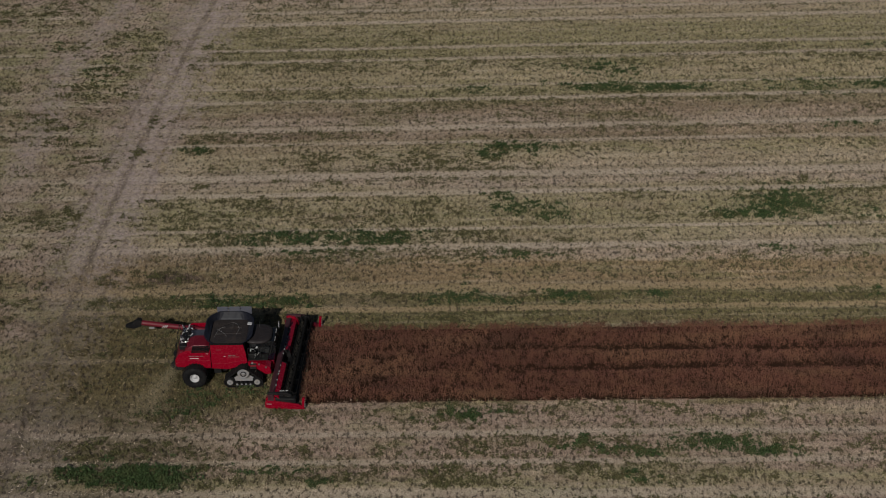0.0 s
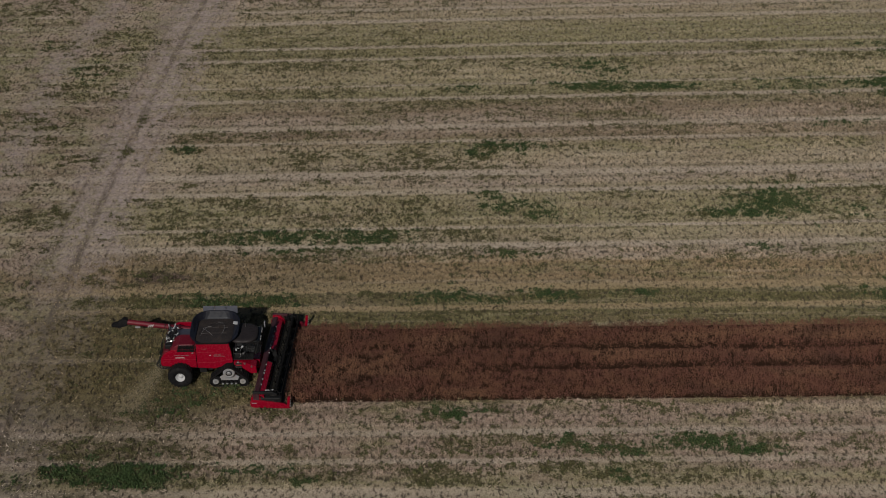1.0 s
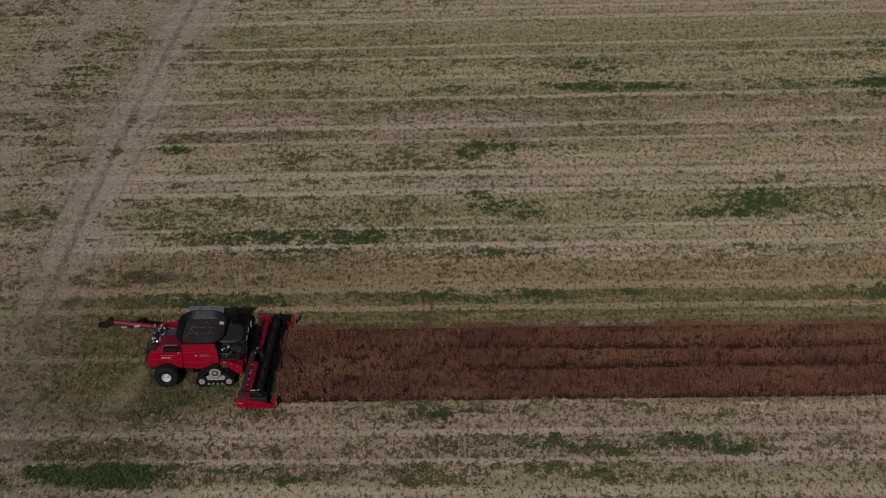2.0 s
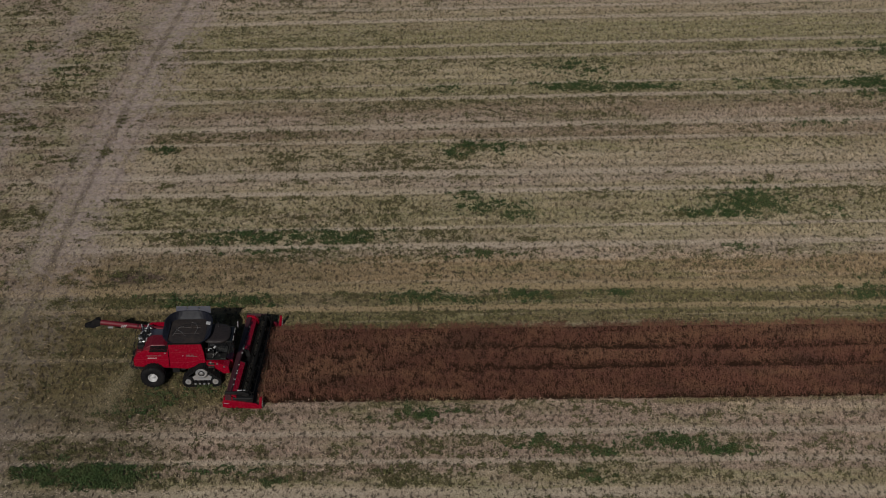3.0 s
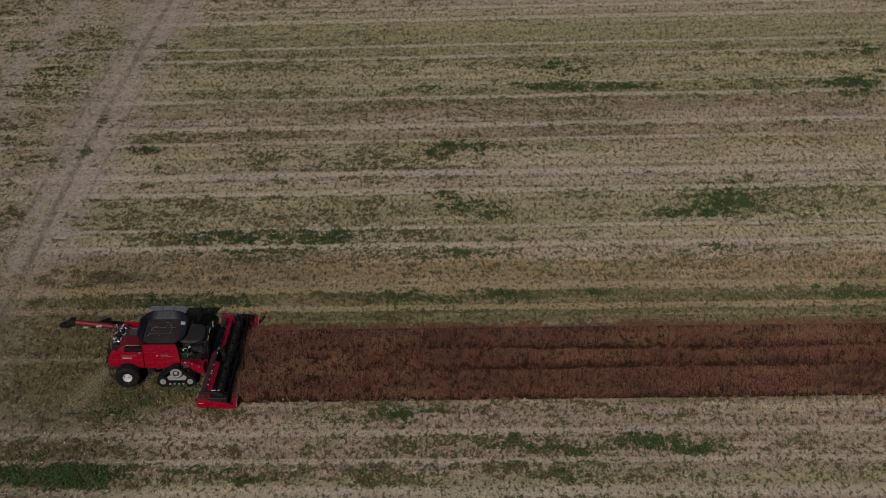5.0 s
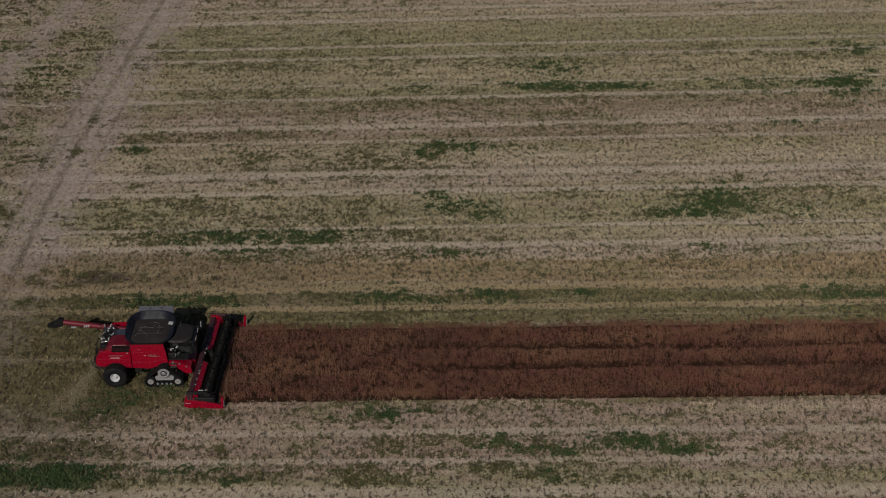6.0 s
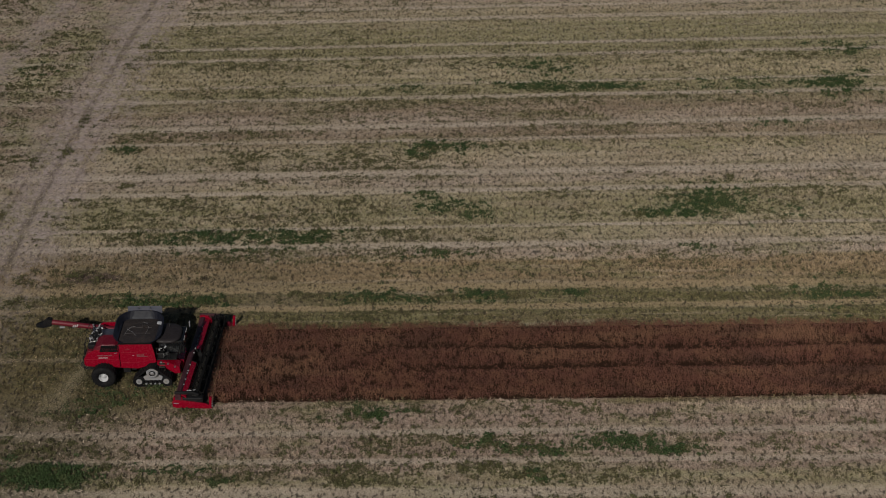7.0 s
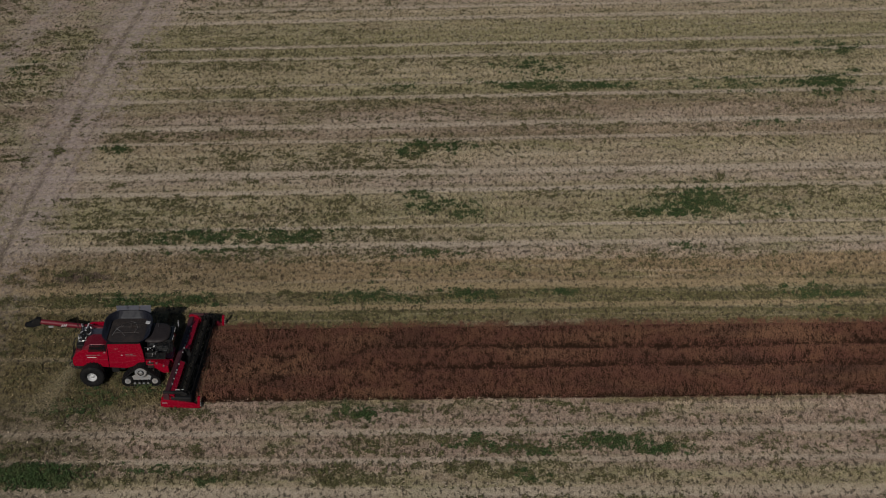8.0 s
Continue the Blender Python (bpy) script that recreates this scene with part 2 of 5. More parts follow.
STUBBLE, STRAW, GROUND = make_stubble(), make_straw(), make_ground()
WEED = make_leaf("weed_leaf", (0.016, 0.029, 0.009), (0.05, 0.08, 0.025), (0.072, 0.08, 0.032))
DRY_WEED = make_leaf("dry_weed_leaf", (0.036, 0.034, 0.014), (0.12, 0.115, 0.046), (0.1, 0.08, 0.042))
CROP = make_crop_leaf()
# soil colour kept near black to stand for shade between the plants
SOIL = make_paint("shaded_crop_soil", (0.029, 0.0145, 0.009), 0.95, 0, 0.3, (0.045, 0.024, 0.015), shine=0.1)
RED = make_paint("red_paint", (0.195, 0.001, 0.012), 0.24, 0, 0.008, coat=0.35, shine=0.25)
# hood's red darkened in the colour for its lit angle; also the auger's dark red
DARK_SHADED_RED = make_paint("dark_and_shaded_red_paint", (0.1, 0.0018, 0.01), 0.5, 0, 0.02, shine=0.35)
BLACK = make_paint("black_paint", (0.006, 0.006, 0.007), 0.5, 0, 0.02, shine=0.3)
RUBBER = make_paint("rubber", (0.0055, 0.0055, 0.0065), 0.8, 0, 0.02, shine=0.15)
GREY = make_paint("grey_paint", (0.16, 0.16, 0.17), 0.5, 0, 0.3)
SILVER = make_paint("silver_paint", (0.25, 0.25, 0.265), 0.45, 0.2, 0.4)
WHITE = make_paint("white_paint", (0.4, 0.4, 0.41), 0.35, 0, 0.15)
STEEL = make_paint("steel", (0.35, 0.35, 0.36), 0.35, 0.9, 0.3)
# grey with the blue of reflected sky put into its colour
SKY_TINTED_GREY = make_paint("sky_tinted_grey_rubber", (0.034, 0.037, 0.055), 0.5, 0, 0.06)
TANK_FLOOR = make_paint("dusty_tank", (0.013, 0.0095, 0.0095), 0.7, 0, 0.4, (0.045, 0.03, 0.024))
GLASS = make_glass()
CHAFF = make_paint("chaff", (0.33, 0.27, 0.17), 0.9, 0, 0.3)

# ---- mesh helpers ----
def part(name, bm, material, parent, label=""):
    me = bpy.data.meshes.new(name)
    bm.normal_update()
    bm.to_mesh(me)
    bm.free()
    me.materials.append(material)
    ob = new(name, me)
    ob.parent = parent
    if label:
        tagged(ob, label)
    return ob


def box(bm, lo, hi, turn=None, bevel=0.0):
    """A box between two corners, bevelled, turned about its middle."""
    lo, hi = Vector(lo), Vector(hi)
    size, mid = hi - lo, (lo + hi) / 2
    m = Matrix.Translation(mid) @ (turn if turn else Matrix.Identity(4)) @ Matrix.Diagonal((*size, 1))
    made = bmesh.ops.create_cube(bm, size=1.0, matrix=m)["verts"]
    if bevel:
        edges = list({e for v in made for e in v.link_edges})
        bmesh.ops.bevel(bm, geom=edges, offset=bevel, segments=2, affect="EDGES", profile=0.6)
    return bm


def rod(bm, a, b, r, r2=None, n=12):
    """A round bar from a to b."""
    a, b = Vector(a), Vector(b)
    m = Matrix.Translation((a + b) / 2) @ (b - a).to_track_quat("Z", "Y").to_matrix().to_4x4()
    bmesh.ops.create_cone(bm, cap_ends=True, segments=n, radius1=r, radius2=r if r2 is None else r2, depth=(b - a).length, matrix=m)
    return bm


def slab(bm, outline, a, b, axis="y", bevel=0.0, lean=0.0, lean_from=0.0):
    """An outline drawn in a plane, given thickness from a to b along the axis; lean draws the far ends inwards with height."""
    def at(u, w, d):
        d2 = d - lean * max(0.0, w - lean_from) * (1 if d > 0 else -1)
        return {"y": (u, d2, w), "x": (d, u, w), "z": (u, w, d)}[axis]
    rings = [[bm.verts.new(at(u, w, d)) for u, w in outline] for d in (a, b)]
    faces = [bm.faces.new(rings[0]), bm.faces.new(rings[1][::-1])]
    n = len(outline)
    for i in range(n):
        j = (i + 1) % n
        faces.append(bm.faces.new((rings[0][j], rings[0][i], rings[1][i], rings[1][j])))
    bmesh.ops.recalc_face_normals(bm, faces=faces)
    if bevel:
        edges = list({e for f in faces[:2] for e in f.edges})
        bmesh.ops.bevel(bm, geom=edges, offset=bevel, segments=2, affect="EDGES", profile=0.6)
    return bm


def lathe(bm, profile, centre, n=32):
    """A profile of (radius, y) pairs turned about a cross-wise axle at centre; closed on itself."""
    rings = []
    for k in range(n):
        a = 2 * math.pi * k / n
        rings.append([bm.verts.new((centre[0] + r * math.cos(a), centre[1] + y, centre[2] + r * math.sin(a))) for r, y in profile])
    m = len(profile)
    faces = []
    for k in range(n):
        p, q = rings[k], rings[(k + 1) % n]
        for i in range(m):
            j = (i + 1) % m
            if profile[i][0] < 1e-6 and profile[j][0] < 1e-6:
                continue
            faces.append(bm.faces.new((p[i], p[j], q[j], q[i])))
    bmesh.ops.remove_doubles(bm, verts=bm.verts, dist=1e-5)
    bmesh.ops.recalc_face_normals(bm, faces=bm.faces)
    for f in bm.faces:
        f.smooth = True
    return bm


def tube(bm, points, r, n=8):
    for a, b in zip(points, points[1:]):
        rod(bm, a, b, r, n=n)
    return bm


def rounded(w, h, r, n=6, cx=0.0, cy=0.0):
    """The outline of a rounded rectangle."""
    out = []
    for sx, sy, a0 in ((1, 1, 0), (-1, 1, 90), (-1, -1, 180), (1, -1, 270)):
        for k in range(n + 1):
            a = radians(a0 + 90 * k / n)
            out.append((cx + sx * (w / 2 - r) + r * math.cos(a), cy + sy * (h / 2 - r) + r * math.sin(a)))
    return out


def triangles(name, corners, material):
    """One mesh of loose triangles from an array of shape (n, 3, 3)."""
    n = len(corners)
    me = bpy.data.meshes.new(name)
    me.vertices.add(3 * n)
    me.vertices.foreach_set("co", np.ascontiguousarray(corners, dtype=np.float32).ravel())
    me.loops.add(3 * n)
    me.loops.foreach_set("vertex_index", np.arange(3 * n, dtype=np.int32))
    me.polygons.add(n)
    me.polygons.foreach_set("loop_start", np.arange(0, 3 * n, 3, dtype=np.int32))
    me.update(calc_edges=True)
    me.materials.append(material)
    return new(name, me)


def blades(rng, base, height, width, lean):
    """Upright blades: a triangle on each base point, with the given height, width and sideways reach."""
    n = len(base)
    a = rng.uniform(0, np.pi, n)
    side = np.stack([np.cos(a), np.sin(a), np.zeros(n)], 1) * (width / 2)[:, None]
    b = rng.uniform(0, 2 * np.pi, n)
    tip = base + np.stack([np.cos(b) * lean, np.sin(b) * lean, height], 1)
    return np.stack([base - side, base + side, tip], 1)


def soft_noise(x, y, seed, cells=64):
    """Smooth random values between 0 and 1 at the points x, y, one cell to a unit."""
    grid = np.random.default_rng(seed).random((cells, cells))
    i, j = np.floor(x).astype(int), np.floor(y).astype(int)
    u, v = x - i, y - j
    u, v = u * u * (3 - 2 * u), v * v * (3 - 2 * v)
    g = lambda a, b: grid[a % cells, b % cells]
    return (g(i, j) * (1 - u) + g(i + 1, j) * u) * (1 - v) + (g(i, j + 1) * (1 - u) + g(i + 1, j + 1) * u) * v


# ---- the field ----
CROP_X0, CROP_Y0, CROP_Y1 = -9.7, -3.95, 5.05     # the uncut strip starts at the header's knife


def wheel_line(x, y):
    """How far a place lies from the nearest flattened wheel line of a finished pass, a common line being 0.35 m to each side."""
    v = across(x, y)
    d = np.full(np.shape(v), 9.0)
    for at, w in LINES:
        near = np.abs(v - at) * 0.35 / w
        d = np.minimum(d, np.where(x < -16.0, near, 9.0) if at == 1.4 else near)
    return np.where(x < track_x(y) + 3.0, np.maximum(d, 0.3), d)


def make_sheet():
    """The ground: one sheet, fine under the view and coarse out to the horizon."""
    xs = np.concatenate([-np.geomspace(3000, 62, 12), np.arange(-60, 66, 0.7), np.geomspace(68, 3000, 12)])
    ys = np.concatenate([-np.geomspace(3000, 27, 12), np.arange(-25, 86, 0.45), np.geomspace(88, 3000, 12)])
    x, y = np.meshgrid(xs, ys)
    z = 0.05 * (soft_noise(x / 3, y / 3, 5) - 0.5) + 0.03 * (soft_noise(x / 0.9, y / 0.9, 6) - 0.5)
    rut = np.minimum(np.abs(x - track_x(y) - 0.5), np.abs(x - track_x(y) + 1.5))
    z -= 0.07 * np.exp(-(rut / 0.35) ** 2) * ((y > -25) & (y < 86))
    z -= 0.03 * np.exp(-(wheel_line(x, y) / 0.3) ** 2)
    z *= (np.abs(x) < 66) & (y > -26) & (y < 87)
    z -= 0.05
    n, m = x.shape
    me = bpy.data.meshes.new("ground")
    idx = np.arange(n * m).reshape(n, m)
    quads = np.stack([idx[:-1, :-1], idx[:-1, 1:], idx[1:, 1:], idx[1:, :-1]], -1).reshape(-1, 4)
    me.from_pydata(np.stack([x, y, z], -1).reshape(-1, 3).tolist(), [], quads.tolist())
    me.materials.append(GROUND)
    me.polygons.foreach_set("use_smooth", np.ones(len(quads), dtype=bool))
    return tagged(new("ground", me), "harvested stubble field with pale straw lines and a worn headland track", "field", kind="structure")


def in_view(x, y):
    """The stretch of the field that the flight passes over."""
    half = 30.5 + 0.27 * (y + 14)
    return (x > -half) & (x < half + 7.5) & (y > -17) & (y < 71)


def in_crop(x, y):
    return (x > CROP_X0 + 0.1) & (y > CROP_Y0 + 0.3) & (y < CROP_Y1 - 0.25)


def make_field_stalks():
    rng = np.random.default_rng(3)
    # clumps of cut stalks on drilled rows
    row, n = 0.26, 330000
    y = np.round(rng.uniform(-17, 73, n) / row) * row + rng.normal(0, 0.07, n)
    x = rng.uniform(-54, 61, n)
    y *= 1 + FAN * (x - 5)
    worn = 0.9 * np.exp(-((x - track_x(y) - 1.3) / 2.5) ** 2) * np.clip((y + 4) / 26, 0.4, 1)
    worn = np.maximum(worn, 0.6 * np.exp(-((x + 35.7 - np.clip((y - 50) * 0.15, 0, 3)) / 1.3) ** 2) * (y > 28))
    head = x < track_x(y) + 2.5
    line = wheel_line(x, y)
    keep = in_view(x, y) & ~in_crop(x, y)
    keep &= rng.random(n) > 0.82 * worn
    keep &= ~head | (rng.random(n) < 0.6)
    tuft_at = 0.62 * soft_noise(x * 3.1, y * 1.7, 11) + 0.38 * soft_noise(x * 6.2, y * 3.6, 14)
    keep &= rng.random(n) < np.clip((tuft_at - 0.33) * 3.6, 0.06, 1)
    keep &= rng.random(n) < 0.08 + np.clip((line - 0.2) / 0.25, 0, 1)
    x, y, head, line, tuft_at = x[keep], y[keep], head[keep], line[keep], tuft_at[keep]
    n = len(x)
    tall = (0.04 + 0.12 * soft_noise(x * 0.1, y * 0.4, 12)) * rng.uniform(0.6, 1.4, n) + 0.06
    tall = np.where(head, 0.7 * tall, 0.85 * tall) * np.clip(line / 0.8, 0.5, 1) * (0.55 + 0.85 * tuft_at)
    wide = rng.uniform(0.04, 0.12, n)
    sets = []
    for k in range(6):
        at = np.stack([x + rng.normal(0, 1, n) * wide, y + rng.normal(0, 0.6, n) * wide, np.full(n, -0.06)], 1)
        tuft = blades(rng, at, tall * rng.uniform(0.6, 1.15, n), rng.uniform(0.05, 0.11, n), rng.uniform(0.02, 0.22, n))
        if k % 2:
            # bushy stalks, wider at the top than at the foot
            foot, reach = tuft[:, :2].mean(axis=1), tuft[:, 2] - tuft[:, :2].mean(axis=1)
            tuft = np.stack([foot, tuft[:, 0] + reach, tuft[:, 1] + reach * 0.9], 1)
        sets.append(tuft)
    ob = triangles("stubble", np.concatenate(sets), STUBBLE)
    tagged(ob, "short dry straw-coloured stubble standing in drilled rows", "stubble", kind="stuff")
    # loose litter between the clumps
    n = 330000
    x, y = rng.uniform(-54, 61, n), rng.uniform(-17, 71, n)
    keep = in_view(x, y) & ~in_crop(x, y) & (rng.random(n) < (0.3 + 0.7 * soft_noise(x * 1.9, y * 2.6, 17)) * (1 - 0.7 * np.exp(-((x - track_x(y) - 1.3) / 2.5) ** 2)))
    x, y = x[keep], y[keep]
    n = len(x)
    base = np.stack([x, y, rng.uniform(-0.03, 0.02, n)], 1)
    flat = blades(rng, base, rng.uniform(0.0, 0.06, n), rng.uniform(0.03, 0.09, n), rng.uniform(0.08, 0.24, n))
    tagged(triangles("straw_litter", flat, STUBBLE), "loose chopped straw littering the ground between the stubble", "straw", kind="stuff")
    # straw lying flat on the wheel lines, and thinly everywhere
    n = 420000
    x, y = rng.uniform(-54, 61, n), rng.uniform(-17, 71, n)
    d = wheel_line(x, y)
    keep = in_view(x, y) & ~in_crop(x, y)
    cut = (x < -10) & (y > -5.5) & (y < 8) | (x < -19) & (y < 0)
    keep &= rng.random(n) < np.where(cut, 0.08, 0.2) + np.where(cut, 0.4, np.where(y < 0, 0.7, 1.1)) * np.exp(-(d / 0.28) ** 2) * (0.45 + soft_noise(x * 0.12, y * 0.3, 13))
    x, y = x[keep], y[keep]
    n = len(x)
    base = np.stack([x, y, rng.uniform(-0.02, 0.02, n) + 0.06 * np.exp(-(d[keep] / 0.28) ** 2)], 1)
    flat = blades(rng, base, rng.uniform(0.0, 0.07, n), rng.uniform(0.05, 0.12, n), rng.uniform(0.1, 0.32, n))
    tagged(triangles("flattened_straw", flat, STRAW), "pale flattened straw lying along the wheel lines", "straw", kind="stuff")


def leafy(rng, x, y, z0, tall, spread, leaves, size, foot=0.45):
    """Low leafy plants: for each place a handful of slanting leaf blades."""
    sets = []
    n = len(x)
    for k in range(leaves):
        a = rng.uniform(0, 2 * np.pi, n)
        out = rng.uniform(0.15, 1.0, n) * spread
        h = tall * rng.uniform(0.35, 1.0, n)
        mid = np.stack([x + np.cos(a) * out, y + np.sin(a) * out, z0 + h], 1)
        b = a + rng.normal(0, 0.8, n)
        reach = size * rng.uniform(0.6, 1.3, n)
        tip = mid + np.stack([np.cos(b) * reach, np.sin(b) * reach, rng.uniform(-0.4, 0.5, n) * reach], 1)
        side = np.stack([-np.sin(b), np.cos(b), rng.normal(0, 0.4, n)], 1) * (reach * 0.42)[:, None]
        root = mid * [1, 1, 0] + np.stack([-np.cos(b) * reach * 0.5, -np.sin(b) * reach * 0.5, z0 + h * foot], 1)
        sets += [np.stack([mid - side, mid + side, tip], 1), np.stack([root, mid + side, mid - side], 1)]
    return np.concatenate(sets)


weed_count = 0


def weed_patch(cx, cy, rx, ry, thick):
    """A ragged patch of weeds, longer along the rows."""
    global weed_count
    weed_count += 1
    rng = np.random.default_rng(100 + weed_count)
    # ragged clumps a hand to an arm across, crowded towards the middle, with straw between them
    n = int(3.1 * rx * ry * (2.0 + (5.6 if thick > 0.55 else 3.6) * thick * thick) * (0.6 if cx < track_x(cy) else 1.0)) + 5
    u, v = rng.normal(0, 0.66, n), rng.normal(0, 0.6, n)
    wide = 0.04 + 0.17 * rng.random(n) ** 1.6 * (0.7 + 0.5 * thick)
    crowd = (rng.uniform(4, 14, n) * (wide / 0.12) ** 1.4 * (0.6 + 0.7 * thick)).astype(int) + 1
    at = np.repeat(np.arange(n), crowd)
    m = len(at)
    x = cx + u[at] * rx + rng.normal(0, 1, m) * wide[at] * 1.5
    y = cy + v[at] * ry + rng.normal(0, 1, m) * wide[at] * 0.9
    keep = ~in_crop(x, y) & (rng.random(m) < np.clip((wheel_line(x, y) - 0.15) / 0.25, 0.08, 1))
    keep &= rng.random(m) < np.clip(2.6 * soft_noise(x * 3.1, y * 2.9, 43) - 0.75 + 0.5 * thick, 0.05, 1)
    x, y = x[keep], y[keep]
    n = len(x)
    if n < 4:
        return
    tall = rng.uniform(0.08, 0.3, n) * (0.6 + 0.5 * thick)
    tris = leafy(rng, x, y, np.zeros(n) - 0.03, tall, np.full(n, 0.1), 4, np.full(n, 0.1))
    fresh = thick > 0.55
    ob = triangles("weed_patch", tris, WEED if fresh else DRY_WEED)
    tagged(ob, "dense dark green weed patch growing through the stubble" if fresh else "thin olive weed patch half dried among the stubble", "weeds", "weed patches", "stuff")


def make_scattered_weeds():
    rng = np.random.default_rng(77)
    n = 90000
    x, y = rng.uniform(-54, 61, n), rng.uniform(-17, 71, n)
    thick = soft_noise(x * 0.07, y * 0.28, 21) * 0.6 + soft_noise(x * 0.5, y * 1.0, 22) * 0.45 + (soft_noise(x * 1.7, y * 2.0, 23) - 0.5) * 0.45
    thick += np.where(x < track_x(y) - 2.0, 0.03, 0.0) + np.where((x < -10) & (x > -21) & (y > -6) & (y < 8), 0.07, 0.0) + np.where((x < -12) & (y < -5), 0.11, 0.0)
    thick += np.where((y > 7) & (y < 12), 0.06, 0.0) + np.where((y < -4) & (x > -8), 0.06, 0.0) - np.where((y < -10.4) & (x > 4), 0.07, 0.0) - np.where((y < -4) & (x > 15), 0.1, 0.0) - np.where(y > 45, 0.05, 0.0) - np.where((y > 10) & (y < 20) & (x > 6), 0.06, 0.0) + np.where((y > 11) & (y < 16) & (x < 4), 0.07, 0.0)
    keep = in_view(x, y) & ~in_crop(x, y) & (rng.random(n) < np.clip((thick - 0.53) * 2.8, 0, 1)) & (wheel_line(x, y) > 0.35)
    keep &= np.abs(x - track_x(y)) > 1.6
    x, y = x[keep], y[keep]
    wide = 0.03 + 0.13 * rng.random(len(x)) ** 1.8
    at = np.repeat(np.arange(len(x)), (1 + rng.uniform(2, 6, len(x)) * (wide / 0.08) ** 1.3).astype(int))
    x, y = x[at] + rng.normal(0, 1, len(at)) * wide[at] * 1.4, y[at] + rng.normal(0, 1, len(at)) * wide[at]
    n = len(x)
    tris = leafy(rng, x, y, np.zeros(n) - 0.03, rng.uniform(0.08, 0.24, n), np.full(n, 0.08), 3, np.full(n, 0.085))
    tagged(triangles("scattered_weeds", tris, DRY_WEED), "small olive weeds scattered through the stubble", "weeds", kind="stuff")


def make_crop():
    rng = np.random.default_rng(9)
    x0, x1 = CROP_X0, 75.0
    n = int(72 * (x1 - x0) * (CROP_Y1 - CROP_Y0))
    x, y = rng.uniform(x0, x1, n), rng.uniform(CROP_Y0, CROP_Y1, n)
    gap = np.minimum(np.abs(y - 2.0 - 0.12 * np.sin(x * 0.2)), np.abs(y + 0.35 + 0.12 * np.sin(x * 0.17 + 1)))
    deep = np.clip((x + 6) / 18, 0.3, 1) * np.clip(1.8 * soft_noise(x * 0.35, y * 0.2, 35), 0.6, 1)
    edge = 0.45 * (soft_noise(x * 0.8, y * 0.0, 31) - 0.5) + 0.4 * (soft_noise(x * 2.6, y * 0.0, 34) - 0.5)
    keep = (rng.random(n) < 1 - 0.95 * deep * np.exp(-(gap / 0.32) ** 2)) & (y > CROP_Y0 + 0.15 + edge) & (y < CROP_Y1 - 0.15 + edge)
    keep &= rng.random(n) < 0.35 + 0.9 * soft_noise(x * 1.1, y * 1.1, 32) + 0.5 * soft_noise(x * 2.6, y * 2.6, 36)
    # bare spots, most of them near the knife
    bare = 0.6 * soft_noise(x * 1.5, y * 2.0, 38) + 0.4 * soft_noise(x * 3.4, y * 4.2, 39)
    keep &= (bare > 0.3 - 0.1 * np.clip((x + 2) / 20, 0, 1)) | (rng.random(n) < 0.12)
    x, y = x[keep], y[keep]
    n = len(x)
    tall = 0.38 + 0.16 * soft_noise(x * 0.7, y * 0.7, 33) + 0.18 * soft_noise(x * 2.2, y * 2.2, 37) + rng.normal(0, 0.05, n)
    tall *= 1 - 0.75 * deep[keep] * np.exp(-(gap[keep] / 0.46) ** 2)
    tris = leafy(rng, x, y, np.full(n, -0.05), tall, np.full(n, 0.15), 6, np.full(n, 0.06), 0.85)
    base = np.stack([x, y, np.full(n, -0.06)], 1)
    stems = blades(rng, base, tall * 0.85, np.full(n, 0.025), np.full(n, 0.08))
    ob = triangles("standing_crop", np.concatenate([tris, stems]), CROP)
    tagged(ob, "ripe reddish-brown crop still standing in one uncut strip", "crop", kind="stuff")
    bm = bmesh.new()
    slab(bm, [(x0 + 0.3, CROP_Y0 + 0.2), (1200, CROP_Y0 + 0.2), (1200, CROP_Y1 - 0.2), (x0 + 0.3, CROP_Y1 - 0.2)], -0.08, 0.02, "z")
    tagged(part("shaded_crop_soil", bm, SOIL, None), "soil under the standing crop, coloured dark for its shade", "soil", kind="structure")


make_sheet()
make_field_stalks()
make_crop()
make_scattered_weeds()
weed_patch(4.8, 24.4, 1.2, 0.8, 0.8)
weed_patch(7.0, 22.2, 1.9, 1.3, 0.9)
weed_patch(9.4, 20.5, 1.2, 0.7, 0.7)
weed_patch(27.9, 22.9, 2.6, 2.2, 1)
weed_patch(24.2, 21.1, 2.0, 1.0, 0.9)
weed_patch(21.0, 20.8, 1.8, 0.8, 0.4)
weed_patch(33.8, 21.2, 1.0, 1.2, 0.6)
weed_patch(38.3, 24.1, 1.5, 1.0, 0.5)
weed_patch(-18.2, 18.1, 2.7, 1.0, 0.5)
weed_patch(-14.6, 17.8, 2.7, 1.1, 0.76)
weed_patch(-9.3, 17.7, 3.6, 1.1, 0.84)
weed_patch(-4.4, 17.4, 2.2, 1.2, 0.8)
weed_patch(-10.9, 15.5, 2.6, 0.8, 0.6)
weed_patch(-7.4, 15.5, 1.8, 0.7, 0.5)
weed_patch(-20.8, 32.7, 0.9, 1.0, 0.8)
weed_patch(-19.1, 35.3, 2.7, 0.9, 0.5)
weed_patch(-10.2, 31.7, 2.9, 1.5, 0.4)
weed_patch(-0.7, 29.9, 4.3, 1.2, 0.4)
weed_patch(6.6, 32.8, 2.7, 0.9, 0.8)
weed_patch(4.1, 31.6, 1.0, 1.2, 0.7)
weed_patch(12.0, 32.9, 2.4, 0.9, 0.5)
weed_patch(15.9, 48.6, 2.9, 1.8, 0.7)
weed_patch(14.2, 44.5, 3.1, 1.1, 0.9)
weed_patch(20.5, 44.4, 4.4, 0.8, 0.9)
